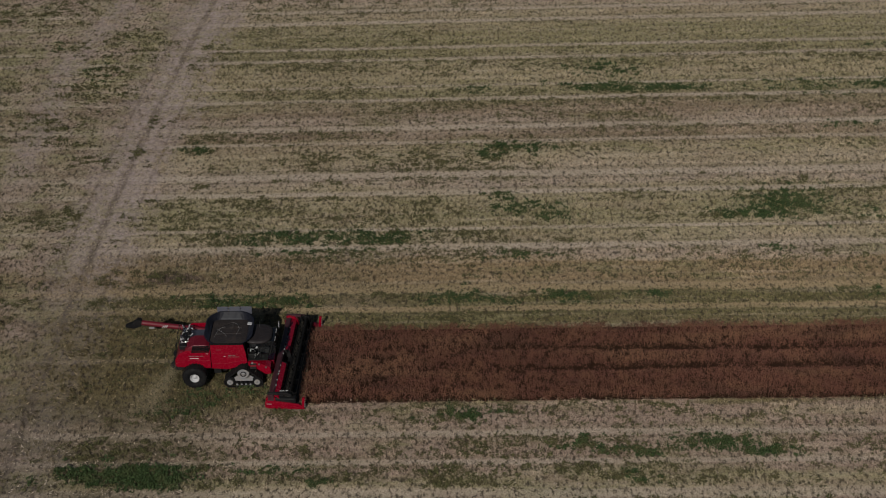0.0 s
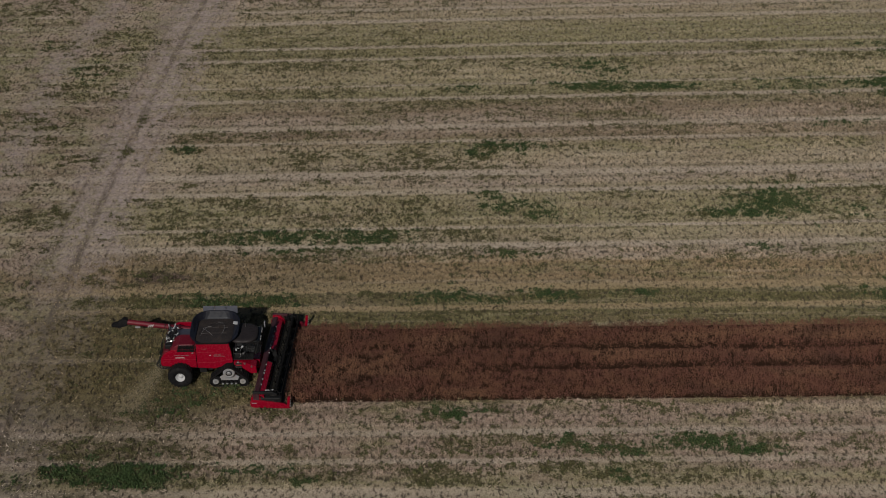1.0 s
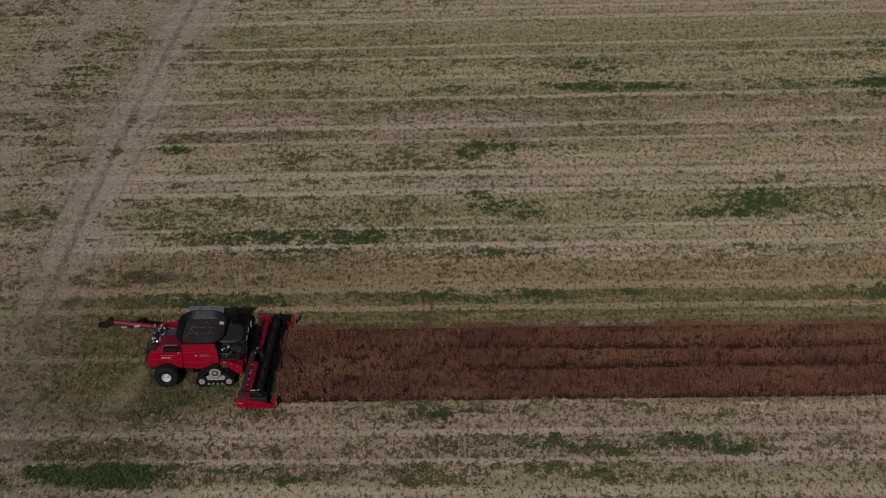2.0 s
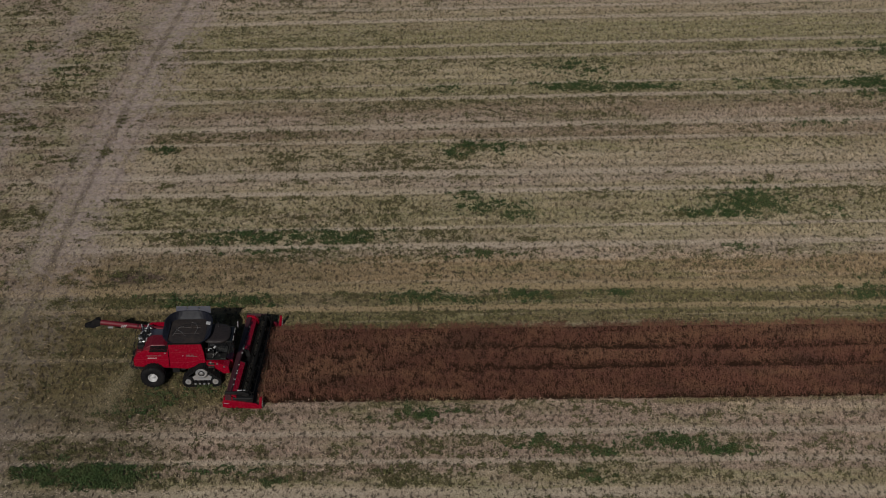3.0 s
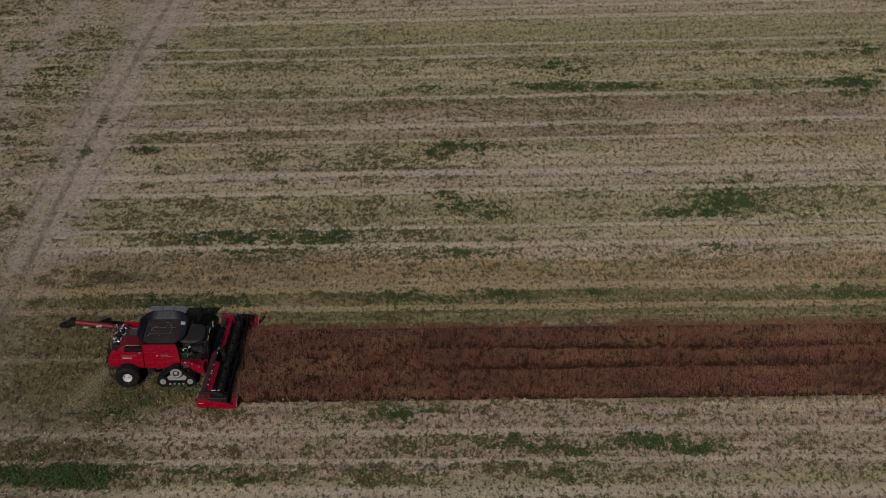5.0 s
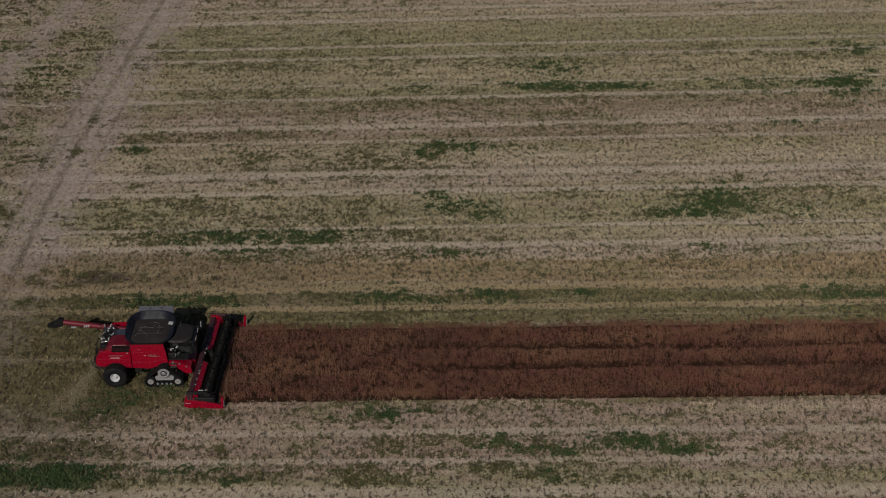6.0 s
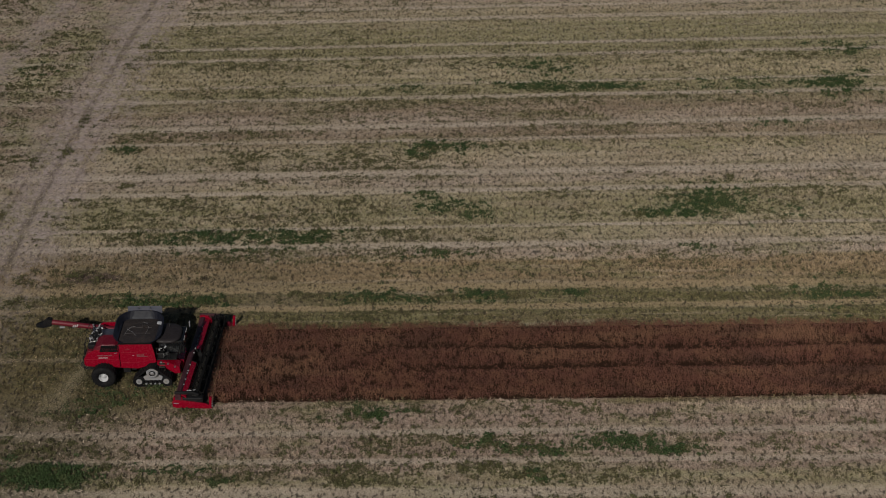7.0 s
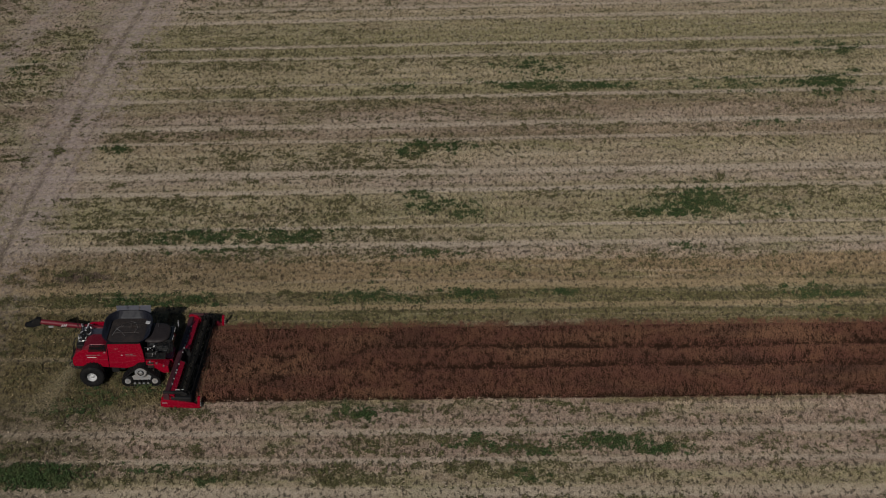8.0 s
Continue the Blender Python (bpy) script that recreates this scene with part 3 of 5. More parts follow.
weed_patch(3.8, 44.5, 1.4, 0.9, 0.6)
weed_patch(35.2, 44.4, 4.7, 1.6, 0.6)
weed_patch(43.0, 44.4, 2.2, 2.4, 1)
weed_patch(45.5, 52.6, 2.3, 1.2, 0.8)
weed_patch(34.3, 51.3, 6.5, 1.1, 0.4)
weed_patch(36.7, 36.4, 2.7, 1.0, 0.6)
weed_patch(33.2, 32.7, 1.4, 1.2, 0.4)
weed_patch(-2.9, 57.1, 2.5, 1.7, 0.4)
weed_patch(-9.6, 56.0, 1.8, 1.0, 0.4)
weed_patch(-13.0, 44.7, 4.7, 2.4, 0.25)
weed_patch(-15.2, 8.7, 2.5, 1.1, 0.6)
weed_patch(-19.4, 9.0, 2.5, 1.1, 0.35)
weed_patch(2.2, 8.9, 2.5, 1.0, 0.8)
weed_patch(9.3, 9.0, 1.6, 1.0, 0.8)
weed_patch(15.6, 9.2, 1.2, 0.8, 0.7)
weed_patch(20.5, 8.1, 1.2, 0.7, 0.4)
weed_patch(34.3, 8.8, 2.3, 1.5, 0.8)
weed_patch(30.1, 8.9, 2.5, 1.0, 0.4)
weed_patch(-19.8, -11.1, 2.8, 1.0, 1)
weed_patch(-17.9, -11.8, 1.4, 1.0, 0.9)
weed_patch(-19.6, -8.4, 2.6, 1.1, 0.4)
weed_patch(-23.3, -8.2, 1.8, 0.8, 0.35)
weed_patch(-10.6, -11.0, 1.0, 0.7, 0.7)
weed_patch(-15.3, -10.6, 1.1, 0.7, 0.4)
weed_patch(-8.0, -12.2, 0.8, 0.3, 0.7)
weed_patch(-10.8, -5.1, 0.8, 0.6, 0.5)
weed_patch(-8.8, -5.2, 0.8, 0.6, 0.5)
weed_patch(1.3, -5.0, 1.9, 0.9, 0.6)
weed_patch(3.9, -4.8, 1.2, 0.9, 0.4)
weed_patch(-0.2, -11.5, 1.5, 0.8, 0.45)
weed_patch(1.7, -8.7, 0.8, 0.6, 0.5)
weed_patch(17.4, -8.4, 2.0, 0.8, 1)
weed_patch(20.7, -9.4, 1.5, 0.5, 1)
weed_patch(13.1, -9.5, 0.9, 0.5, 1)
weed_patch(15.0, -8.6, 1.4, 0.8, 0.6)
weed_patch(8.8, -8.5, 1.4, 0.8, 0.6)
weed_patch(10.4, -9.5, 0.7, 0.5, 0.6)
weed_patch(9.0, -11.1, 2.1, 0.7, 0.35)
weed_patch(11.8, -12.0, 1.1, 0.7, 0.6)
weed_patch(17.1, -12.1, 0.4, 0.4, 0.5)
weed_patch(14.4, -10.7, 1.4, 0.5, 0.4)
weed_patch(14.2, -4.8, 2.1, 0.9, 0.35)
weed_patch(10.7, -4.3, 1.2, 0.6, 0.35)
weed_patch(-9.9, -8.8, 1.5, 0.5, 0.4)
weed_patch(-1.8, -5.9, 1.1, 0.5, 0.3)
weed_patch(-32.7, 48.7, 1.3, 1.7, 0.6)
weed_patch(-32.8, 43.7, 3.1, 3.0, 0.35)
weed_patch(-29.5, 57.9, 2.4, 1.7, 0.4)
weed_patch(-29.2, 30.9, 1.4, 1.1, 0.45)
weed_patch(-25.8, 38.6, 0.35, 1.5, 0.5)
weed_patch(-36.3, 55.6, 1.7, 1.4, 0.4)
weed_patch(23.9, -13.5, 1.4, 0.5, 0.5)
weed_patch(6.1, -13.2, 2.1, 0.4, 0.3)
weed_patch(-6.0, 21.4, 2.7, 1.3, 0.35)
weed_patch(-1.0, 22.0, 1.4, 1.3, 0.4)
weed_patch(-15.3, 23.4, 1.8, 1.3, 0.35)
weed_patch(-22.2, 23.6, 2.3, 1.1, 0.3)
weed_patch(16.1, 23.8, 2.8, 0.5, 0.5)
weed_patch(29.5, 26.7, 0.9, 0.6, 0.5)
weed_patch(25.8, 15.4, 1.1, 0.5, 0.6)
weed_patch(2.2, 14.9, 1.3, 0.7, 0.4)
weed_patch(6.1, 14.8, 2.2, 0.7, 0.6)
weed_patch(-21.2, 12.3, 1.9, 0.6, 0.5)
# beside and behind the machine
weed_patch(-20.6, -11.0, 2.6, 0.9, 1)
weed_patch(-18.3, -11.4, 1.9, 0.9, 1)
weed_patch(-21.9, -11.3, 1.5, 0.8, 0.9)
weed_patch(-12.0, 8.8, 2.4, 0.8, 0.75)
weed_patch(-20.8, 8.2, 3.2, 0.8, 0.5)
weed_patch(-17.0, 8.6, 2.6, 0.7, 0.65)
weed_patch(-18.0, -4.6, 1.6, 0.6, 0.6)
weed_patch(-14.2, -2.9, 3.2, 0.7, 0.5)
weed_patch(-12.6, -2.4, 2.4, 0.8, 0.58)
weed_patch(-16.6, -3.3, 2.2, 0.8, 0.6)
weed_patch(-17.6, -3.6, 1.6, 0.8, 0.55)
weed_patch(-19.2, -5.4, 2.2, 0.8, 0.5)
weed_patch(-22.5, 2.6, 3.5, 0.9, 0.25)
weed_patch(-22.8, -1.6, 3.2, 0.9, 0.25)
weed_patch(-20.5, 5.0, 3.0, 0.8, 0.5)
weed_patch(-13.5, 7.0, 3.0, 0.8, 0.4)
weed_patch(-21.5, -8.6, 3.0, 0.9, 0.5)
weed_patch(-24.0, -11.0, 2.5, 0.8, 0.4)
# olive and half dried patches between them
weed_patch(-19.2, 35.2, 2.2, 0.8, 0.5)
weed_patch(-20.6, 32.8, 1.1, 1.0, 0.5)
weed_patch(-12.8, 30.3, 1.9, 0.8, 0.5)
weed_patch(-9.9, 30.7, 1.2, 1.4, 0.5)
weed_patch(-6.8, 32.0, 1.0, 0.7, 0.4)
weed_patch(-11.3, 35.5, 1.7, 0.8, 0.45)
weed_patch(-8.1, 35.4, 1.0, 0.7, 0.5)
weed_patch(-13.1, 33.6, 2.2, 0.4, 0.4)
weed_patch(-20.3, 26.2, 0.8, 0.5, 0.4)
weed_patch(-14.8, 23.5, 0.9, 0.8, 0.4)
weed_patch(-12.9, 22.1, 1.1, 1.3, 0.45)
weed_patch(-8.9, 24.1, 1.4, 0.4, 0.5)
weed_patch(-16.9, 21.2, 1.4, 1.1, 0.35)
weed_patch(-10.0, 20.6, 2.7, 0.7, 0.4)
weed_patch(-5.0, 21.0, 0.7, 0.9, 0.4)
weed_patch(-8.8, 26.4, 0.7, 0.6, 0.4)
weed_patch(-1.5, 22.2, 1.1, 1.1, 0.5)
weed_patch(-1.9, 20.4, 0.9, 0.7, 0.45)
weed_patch(0.6, 21.7, 0.9, 1.1, 0.45)
weed_patch(-3.6, 24.2, 1.9, 0.4, 0.4)
weed_patch(-1.2, 30.2, 1.4, 0.9, 0.5)
weed_patch(-1.8, 32.6, 1.5, 0.9, 0.4)
weed_patch(-4.3, 29.9, 1.2, 0.5, 0.45)
weed_patch(-1.6, 26.5, 0.7, 0.7, 0.45)
weed_patch(4.5, 27.1, 2.4, 0.6, 0.35)
weed_patch(4.8, 32.1, 0.9, 1.5, 0.5)
weed_patch(1.4, 36.5, 2.5, 0.7, 0.3)
weed_patch(-5.3, 35.4, 1.0, 0.7, 0.4)
weed_patch(-1.4, 38.0, 1.3, 0.7, 0.3)
weed_patch(7.6, 34.8, 1.5, 0.5, 0.35)
weed_patch(15.1, 36.5, 1.1, 0.9, 0.4)
weed_patch(16.6, 38.7, 0.8, 0.8, 0.4)
weed_patch(13.4, 32.5, 1.5, 1.5, 0.35)
weed_patch(21.2, 36.7, 4.5, 0.7, 0.3)
weed_patch(28.6, 36.1, 3.0, 0.7, 0.3)
weed_patch(16.1, 24.6, 2.3, 0.6, 0.35)
weed_patch(17.3, 20.4, 0.7, 0.7, 0.45)
weed_patch(21.4, 20.5, 0.7, 0.5, 0.45)
weed_patch(-21.1, 19.1, 2.7, 0.6, 0.4)
weed_patch(-6.2, 18.3, 1.8, 0.8, 0.6)
weed_patch(-3.1, 18.9, 1.6, 0.5, 0.5)
weed_patch(-2.6, 16.9, 2.6, 0.7, 0.35)
weed_patch(1.8, 17.7, 2.7, 0.7, 0.3)
weed_patch(-11.6, 14.4, 1.7, 0.5, 0.4)
weed_patch(-8.2, 14.4, 1.3, 0.5, 0.4)
weed_patch(-21.2, 12.4, 1.9, 0.7, 0.4)
weed_patch(-21.1, 9.0, 2.5, 0.6, 0.45)
weed_patch(-4.4, 9.3, 2.1, 0.8, 0.4)
weed_patch(1.0, 6.5, 2.0, 0.6, 0.4)
weed_patch(5.5, 6.8, 2.0, 0.6, 0.35)
weed_patch(-0.2, 9.2, 1.0, 0.8, 0.6)
weed_patch(6.4, 9.0, 1.7, 0.7, 0.4)
weed_patch(1.0, -5.5, 0.7, 0.5, 0.6)
weed_patch(3.4, -5.2, 0.8, 0.5, 0.6)
weed_patch(-0.1, -5.3, 0.6, 0.5, 0.45)
weed_patch(1.8, -6.8, 0.5, 0.2, 0.4)
weed_patch(1.6, -8.6, 0.7, 0.5, 0.5)
weed_patch(4.5, -8.4, 0.7, 0.5, 0.4)
weed_patch(6.3, -8.2, 0.5, 0.5, 0.5)
weed_patch(8.5, -8.3, 0.8, 0.7, 0.6)
weed_patch(9.1, -11.0, 1.4, 0.7, 0.4)
weed_patch(4.1, -10.4, 1.1, 0.7, 0.4)
weed_patch(-0.5, -11.4, 0.8, 0.6, 0.5)
weed_patch(1.3, -12.0, 0.9, 0.6, 0.5)
weed_patch(-0.1, -12.6, 0.5, 0.4, 0.5)
weed_patch(3.0, -12.5, 0.7, 0.4, 0.35)
weed_patch(5.6, -9.6, 1.1, 0.3, 0.35)
weed_patch(11.8, -8.8, 1.5, 0.7, 0.45)
weed_patch(14.7, -4.6, 0.9, 0.9, 0.35)
weed_patch(13.2, -4.3, 0.8, 0.9, 0.3)
weed_patch(16.9, -5.6, 1.5, 0.6, 0.3)
weed_patch(22.1, -5.7, 0.7, 0.7, 0.35)
weed_patch(24.1, -4.5, 0.8, 0.8, 0.3)
weed_patch(13.8, -10.8, 1.1, 0.4, 0.45)
weed_patch(11.7, -11.5, 0.9, 0.7, 0.55)
weed_patch(10.5, -11.9, 0.5, 0.4, 0.5)
weed_patch(16.3, -12.0, 0.3, 0.6, 0.5)
weed_patch(20.4, -12.1, 0.5, 0.3, 0.45)
weed_patch(18.6, -11.8, 0.5, 0.3, 0.3)
weed_patch(21.5, -13.5, 0.4, 0.4, 0.4)
weed_patch(22.9, -13.5, 0.5, 0.4, 0.5)
weed_patch(23.2, -9.6, 1.8, 0.7, 0.25)
weed_patch(-16.8, -5.0, 0.6, 0.4, 0.35)
weed_patch(-10.8, -5.1, 0.8, 0.6, 0.5)
weed_patch(-8.9, -5.1, 0.4, 0.5, 0.5)
weed_patch(-12.3, -6.5, 0.3, 0.3, 0.5)
weed_patch(-10.0, -9.0, 1.1, 0.5, 0.5)
weed_patch(-15.0, -10.7, 0.7, 0.5, 0.45)
weed_patch(-12.9, -11.2, 0.3, 0.4, 0.6)
weed_patch(-9.4, -11.2, 1.4, 0.6, 0.5)
weed_patch(-7.7, -12.2, 0.6, 0.2, 0.6)
weed_patch(-12.4, -9.6, 0.9, 0.4, 0.3)
weed_patch(-4.8, -11.1, 1.1, 0.6, 0.25)
weed_patch(-16.8, -11.7, 0.6, 0.7, 0.6)
weed_patch(-15.1, -12.4, 0.5, 0.4, 0.4)
# the headland and the far passes
weed_patch(-40.3, 63.3, 2.3, 0.9, 0.45)
weed_patch(-37.3, 64.2, 1.3, 1.2, 0.45)
weed_patch(-37.9, 50.1, 1.0, 1.0, 0.4)
weed_patch(-32.7, 49.3, 1.2, 1.7, 0.5)
weed_patch(-30.1, 58.2, 1.8, 1.4, 0.5)
weed_patch(-32.2, 57.4, 1.2, 1.1, 0.5)
weed_patch(-32.0, 39.8, 1.6, 0.9, 0.4)
weed_patch(-33.3, 37.5, 1.3, 0.9, 0.45)
weed_patch(-29.7, 31.0, 1.6, 1.0, 0.5)
weed_patch(-34.1, 35.4, 1.5, 0.9, 0.4)
weed_patch(-26.4, 32.6, 0.6, 1.0, 0.45)
weed_patch(-37.6, 55.0, 0.7, 0.7, 0.6)
weed_patch(-29.5, 54.6, 2.2, 1.1, 0.4)
weed_patch(-29.7, 21.9, 1.0, 0.7, 0.35)
weed_patch(-30.3, 16.6, 1.0, 0.7, 0.45)
weed_patch(-35.3, 38.8, 0.9, 0.9, 0.4)
weed_patch(-30.9, 44.5, 2.6, 1.7, 0.4)
weed_patch(-34.9, 46.5, 1.6, 1.2, 0.4)
weed_patch(-26.9, 56.0, 0.7, 1.1, 0.4)
weed_patch(-32.6, 26.7, 1.2, 0.8, 0.35)
weed_patch(-15.5, 43.5, 3.1, 1.2, 0.35)
weed_patch(-8.2, 43.3, 3.1, 1.2, 0.3)
weed_patch(-3.5, 41.4, 3.1, 0.9, 0.3)
weed_patch(-14.6, 49.7, 2.7, 1.3, 0.25)
weed_patch(-8.5, 48.3, 2.7, 1.3, 0.25)
weed_patch(8.4, 41.7, 3.1, 0.9, 0.3)
weed_patch(-1.0, 48.1, 3.2, 1.0, 0.2)
weed_patch(28.6, 49.2, 1.6, 1.0, 0.35)
weed_patch(31.9, 53.0, 1.1, 0.8, 0.45)
weed_patch(39.1, 50.8, 2.7, 1.0, 0.35)
weed_patch(20.8, 52.6, 3.3, 0.8, 0.25)
weed_patch(28.6, 56.8, 3.4, 0.6, 0.3)
weed_patch(13.2, 53.1, 2.2, 0.8, 0.3)
weed_patch(37.0, 33.1, 2.0, 0.8, 0.25)
weed_patch(36.6, 25.1, 1.9, 0.8, 0.35)
weed_patch(31.5, 13.6, 1.7, 0.8, 0.25)
weed_patch(29.2, 15.3, 1.3, 0.7, 0.25)
weed_patch(34.8, 16.9, 1.8, 0.9, 0.3)


# ---- the combine harvester ----
DARK_STEEL = make_paint("dull_steel", (0.03, 0.029, 0.027), 0.5, 0.5, 0.15)
DULL_MARK = make_paint("faded_grey_mark", (0.13, 0.075, 0.08), 0.5, 0, 0.1)
MATT_BLACK = make_paint("matt_black", (0.0045, 0.0045, 0.005), 0.85, 0, 0.02, shine=0.1)
# black rubber, the sky's blue cast mixed into its base colour
TANK_RIM = make_paint("sky_tinted_black_rubber", (0.006, 0.007, 0.013), 0.4, 0, 0.02, shine=0.5)
MAROON = make_paint("maroon_paint", (0.034, 0.008, 0.013), 0.5, 0, 0.03)
GREY_ROOF = make_paint("dusty_roof", (0.015, 0.0115, 0.0125), 0.65, 0, 0.25, (0.035, 0.027, 0.026), shine=0.3)
COMBINE_AT = (-16.9, 0.4, 0.0)      # under the rear axle, facing +x


def hull(circles, extra, n=56):
    """The outline of a belt stretched round circles (x, z, r), widened by extra."""
    out = []
    for k in range(n):
        a = 2 * math.pi * k / n
        d = (math.cos(a), math.sin(a))
        cx, cz, r = max(circles, key=lambda c: c[0] * d[0] + c[1] * d[1] + c[2])
        out.append((cx + (r + extra) * d[0], cz + (r + extra) * d[1]))
    return out


def ring(bm, outer, inner, a, b):
    """A band between two outlines with the same number of points, from a to b across."""
    n = len(outer)
    v = [[bm.verts.new((u, d, w)) for u, w in line] for line in (outer, inner) for d in (a, b)]
    oa, ob, ia, ib = v
    for i in range(n):
        j = (i + 1) % n
        for q in ((oa[i], oa[j], ob[j], ob[i]), (ib[i], ib[j], ia[j], ia[i]), (oa[j], oa[i], ia[i], ia[j]), (ob[i], ob[j], ib[j], ib[i])):
            bm.faces.new(q)
    bmesh.ops.recalc_face_normals(bm, faces=bm.faces)
    return bm


def along(outline, step):
    """Places and directions at even steps round an outline."""
    out, left = [], 0.0
    for p, q in zip(outline, outline[1:] + outline[:1]):
        d = math.hypot(q[0] - p[0], q[1] - p[1])
        while left < d:
            f = left / d
            out.append((p[0] + (q[0] - p[0]) * f, p[1] + (q[1] - p[1]) * f, math.atan2(q[1] - p[1], q[0] - p[0])))
            left += step
        left -= d
    return out


def track_unit(parent, y0, y1, side):
    """A triangular rubber track: belt with lugs, drive wheel, idlers, rollers and frame."""
    wheels = [(2.36, 0.40, 0.33), (4.2, 0.40, 0.33), (3.3, 1.1, 0.4)]
    outer, inner = hull(wheels, 0.06), hull(wheels, 0.0)
    bm = ring(bmesh.new(), outer, inner, y0, y1)
    for x, z, a in along(outer, 0.17):
        turn = Matrix.Rotation(-a, 4, "Y")
        box(bm, (x - 0.035, y0 + 0.03, z - 0.022), (x + 0.035, y1 - 0.03, z + 0.022), turn)
    belt = part("track_belt", bm, RUBBER, parent, "black rubber track belt with cross lugs")
    face = y0 if side < 0 else y1
    mid = (y0 + y1) / 2
    for x, z, r in wheels[:2]:
        bm = lathe(bmesh.new(), [(0.0, -0.3), (0.1, -0.3), (0.12, -0.24), (r * 0.62, -0.22), (r * 0.7, -0.29), (r, -0.29), (r, 0.29), (0.0, 0.29)], (0, 0, 0), 28)
        if side > 0:
            bmesh.ops.rotate(bm, verts=bm.verts, cent=(0, 0, 0), matrix=Matrix.Rotation(math.pi, 3, "Z"))
        bmesh.ops.translate(bm, verts=bm.verts, vec=(x, mid, z))
        idler = part("idler_wheel", bm, RUBBER, parent, "black rubber-tyred idler wheel")
        out = mid + side * 0.3
        part("hub", rod(bmesh.new(), (x, out - 0.03, z), (x, out + 0.03, z), 0.2, n=24), SILVER, idler, "dusty grey idler hub")
        part("hub_cap", rod(bmesh.new(), (x, out - 0.05, z), (x, out + 0.05, z), 0.075, n=16), GREY, idler)
    x, z, r = wheels[2]
    bm = lathe(bmesh.new(), [(0.0, -0.34), (0.12, -0.34), (0.14, -0.28), (0.25, -0.26), (0.28, -0.31), (r, -0.3), (r, 0.3), (0.0, 0.3)], (0, 0, 0), 28)
    for k in range(10):
        a = 2 * math.pi * k / 10
        rod(bm, (0.2 * math.cos(a), -0.3, 0.2 * math.sin(a)), (0.2 * math.cos(a), -0.26, 0.2 * math.sin(a)), 0.02, n=6)
    if side > 0:
        bmesh.ops.rotate(bm, verts=bm.verts, cent=(0, 0, 0), matrix=Matrix.Rotation(math.pi, 3, "Z"))
    bmesh.ops.translate(bm, verts=bm.verts, vec=(x, mid, z))
    drive = part("drive_wheel", bm, SILVER, parent, "dusty grey drive wheel")
    out = mid + side * 0.345
    part("hub_ring", ring(bmesh.new(), [(3.3 + 0.2 * math.cos(i * math.pi / 12), 1.1 + 0.2 * math.sin(i * math.pi / 12)) for i in range(24)], [(3.3 + 0.165 * math.cos(i * math.pi / 12), 1.1 + 0.165 * math.sin(i * math.pi / 12)) for i in range(24)], out - 0.05, out + 0.01), BLACK, drive)
    for x in (2.83, 3.13, 3.43, 3.73):
        bm = rod(bmesh.new(), (x, y0 + 0.08, 0.22), (x, y1 - 0.08, 0.22), 0.145, n=18)
        roller = part("roller", bm, RUBBER, parent)
        out = y0 + 0.07 if side < 0 else y1 - 0.07
        part("hub", rod(bmesh.new(), (x, out - 0.02, 0.22), (x, out + 0.02, 0.22), 0.075, n=14), GREY, roller)
    bm = slab(bmesh.new(), [(2.5, 0.34), (4.06, 0.34), (4.1, 0.5), (3.76, 0.74), (3.55, 1.0), (3.05, 1.0), (2.86, 0.74), (2.46, 0.5)], *sorted((face - 0.4 * side, face - 0.3 * side)), bevel=0.02)
    part("track_frame", bm, SILVER, parent, "cast grey track frame")


def rear_wheel(parent, y0, y1, side):
    w, mid = (y1 - y0) / 2, (y0 + y1) / 2
    bm = lathe(bmesh.new(), [(0.33, -w * 0.86), (0.56, -w), (0.74, -w * 0.96), (0.8, -w * 0.78), (0.815, 0), (0.8, w * 0.78), (0.74, w * 0.96), (0.56, w), (0.33, w * 0.86)], (0, mid, 0.8), 40)
    for k in range(22):
        for s in (-1, 1):
            a = 2 * math.pi * (k + 0.25 * s) / 22
            m = Matrix.Translation((0, mid, 0.8)) @ Matrix.Rotation(a, 4, "Y") @ Matrix.Translation((0.82, s * w * 0.46, 0)) @ Matrix.Rotation(s * 0.6, 4, "X") @ Matrix.Diagonal((0.035, w * 0.95, 0.06, 1))
            bmesh.ops.create_cube(bm, size=1.0, matrix=m)
    wheel = part("rear_wheel", bm, RUBBER, parent, "lugged black rubber tyre")
    bm = lathe(bmesh.new(), [(0.0, -0.12), (0.12, -0.12), (0.13, -0.06), (0.2, 0.0), (0.27, -0.02), (0.29, -0.2), (0.32, -0.24), (0.33, 0.24), (0.0, 0.24)], (0, 0, 0), 32)
    for k in range(8):
        a = 2 * math.pi * k / 8
        rod(bm, (0.16 * math.cos(a), -0.1, 0.16 * math.sin(a)), (0.16 * math.cos(a), -0.02, 0.16 * math.sin(a)), 0.02, n=6)
    if side > 0:
        bmesh.ops.rotate(bm, verts=bm.verts, cent=(0, 0, 0), matrix=Matrix.Rotation(math.pi, 3, "Z"))
    bmesh.ops.translate(bm, verts=bm.verts, vec=(0, mid + side * 0.08, 0.8))
    part("rim", bm, WHITE, wheel, "white dished wheel rim")


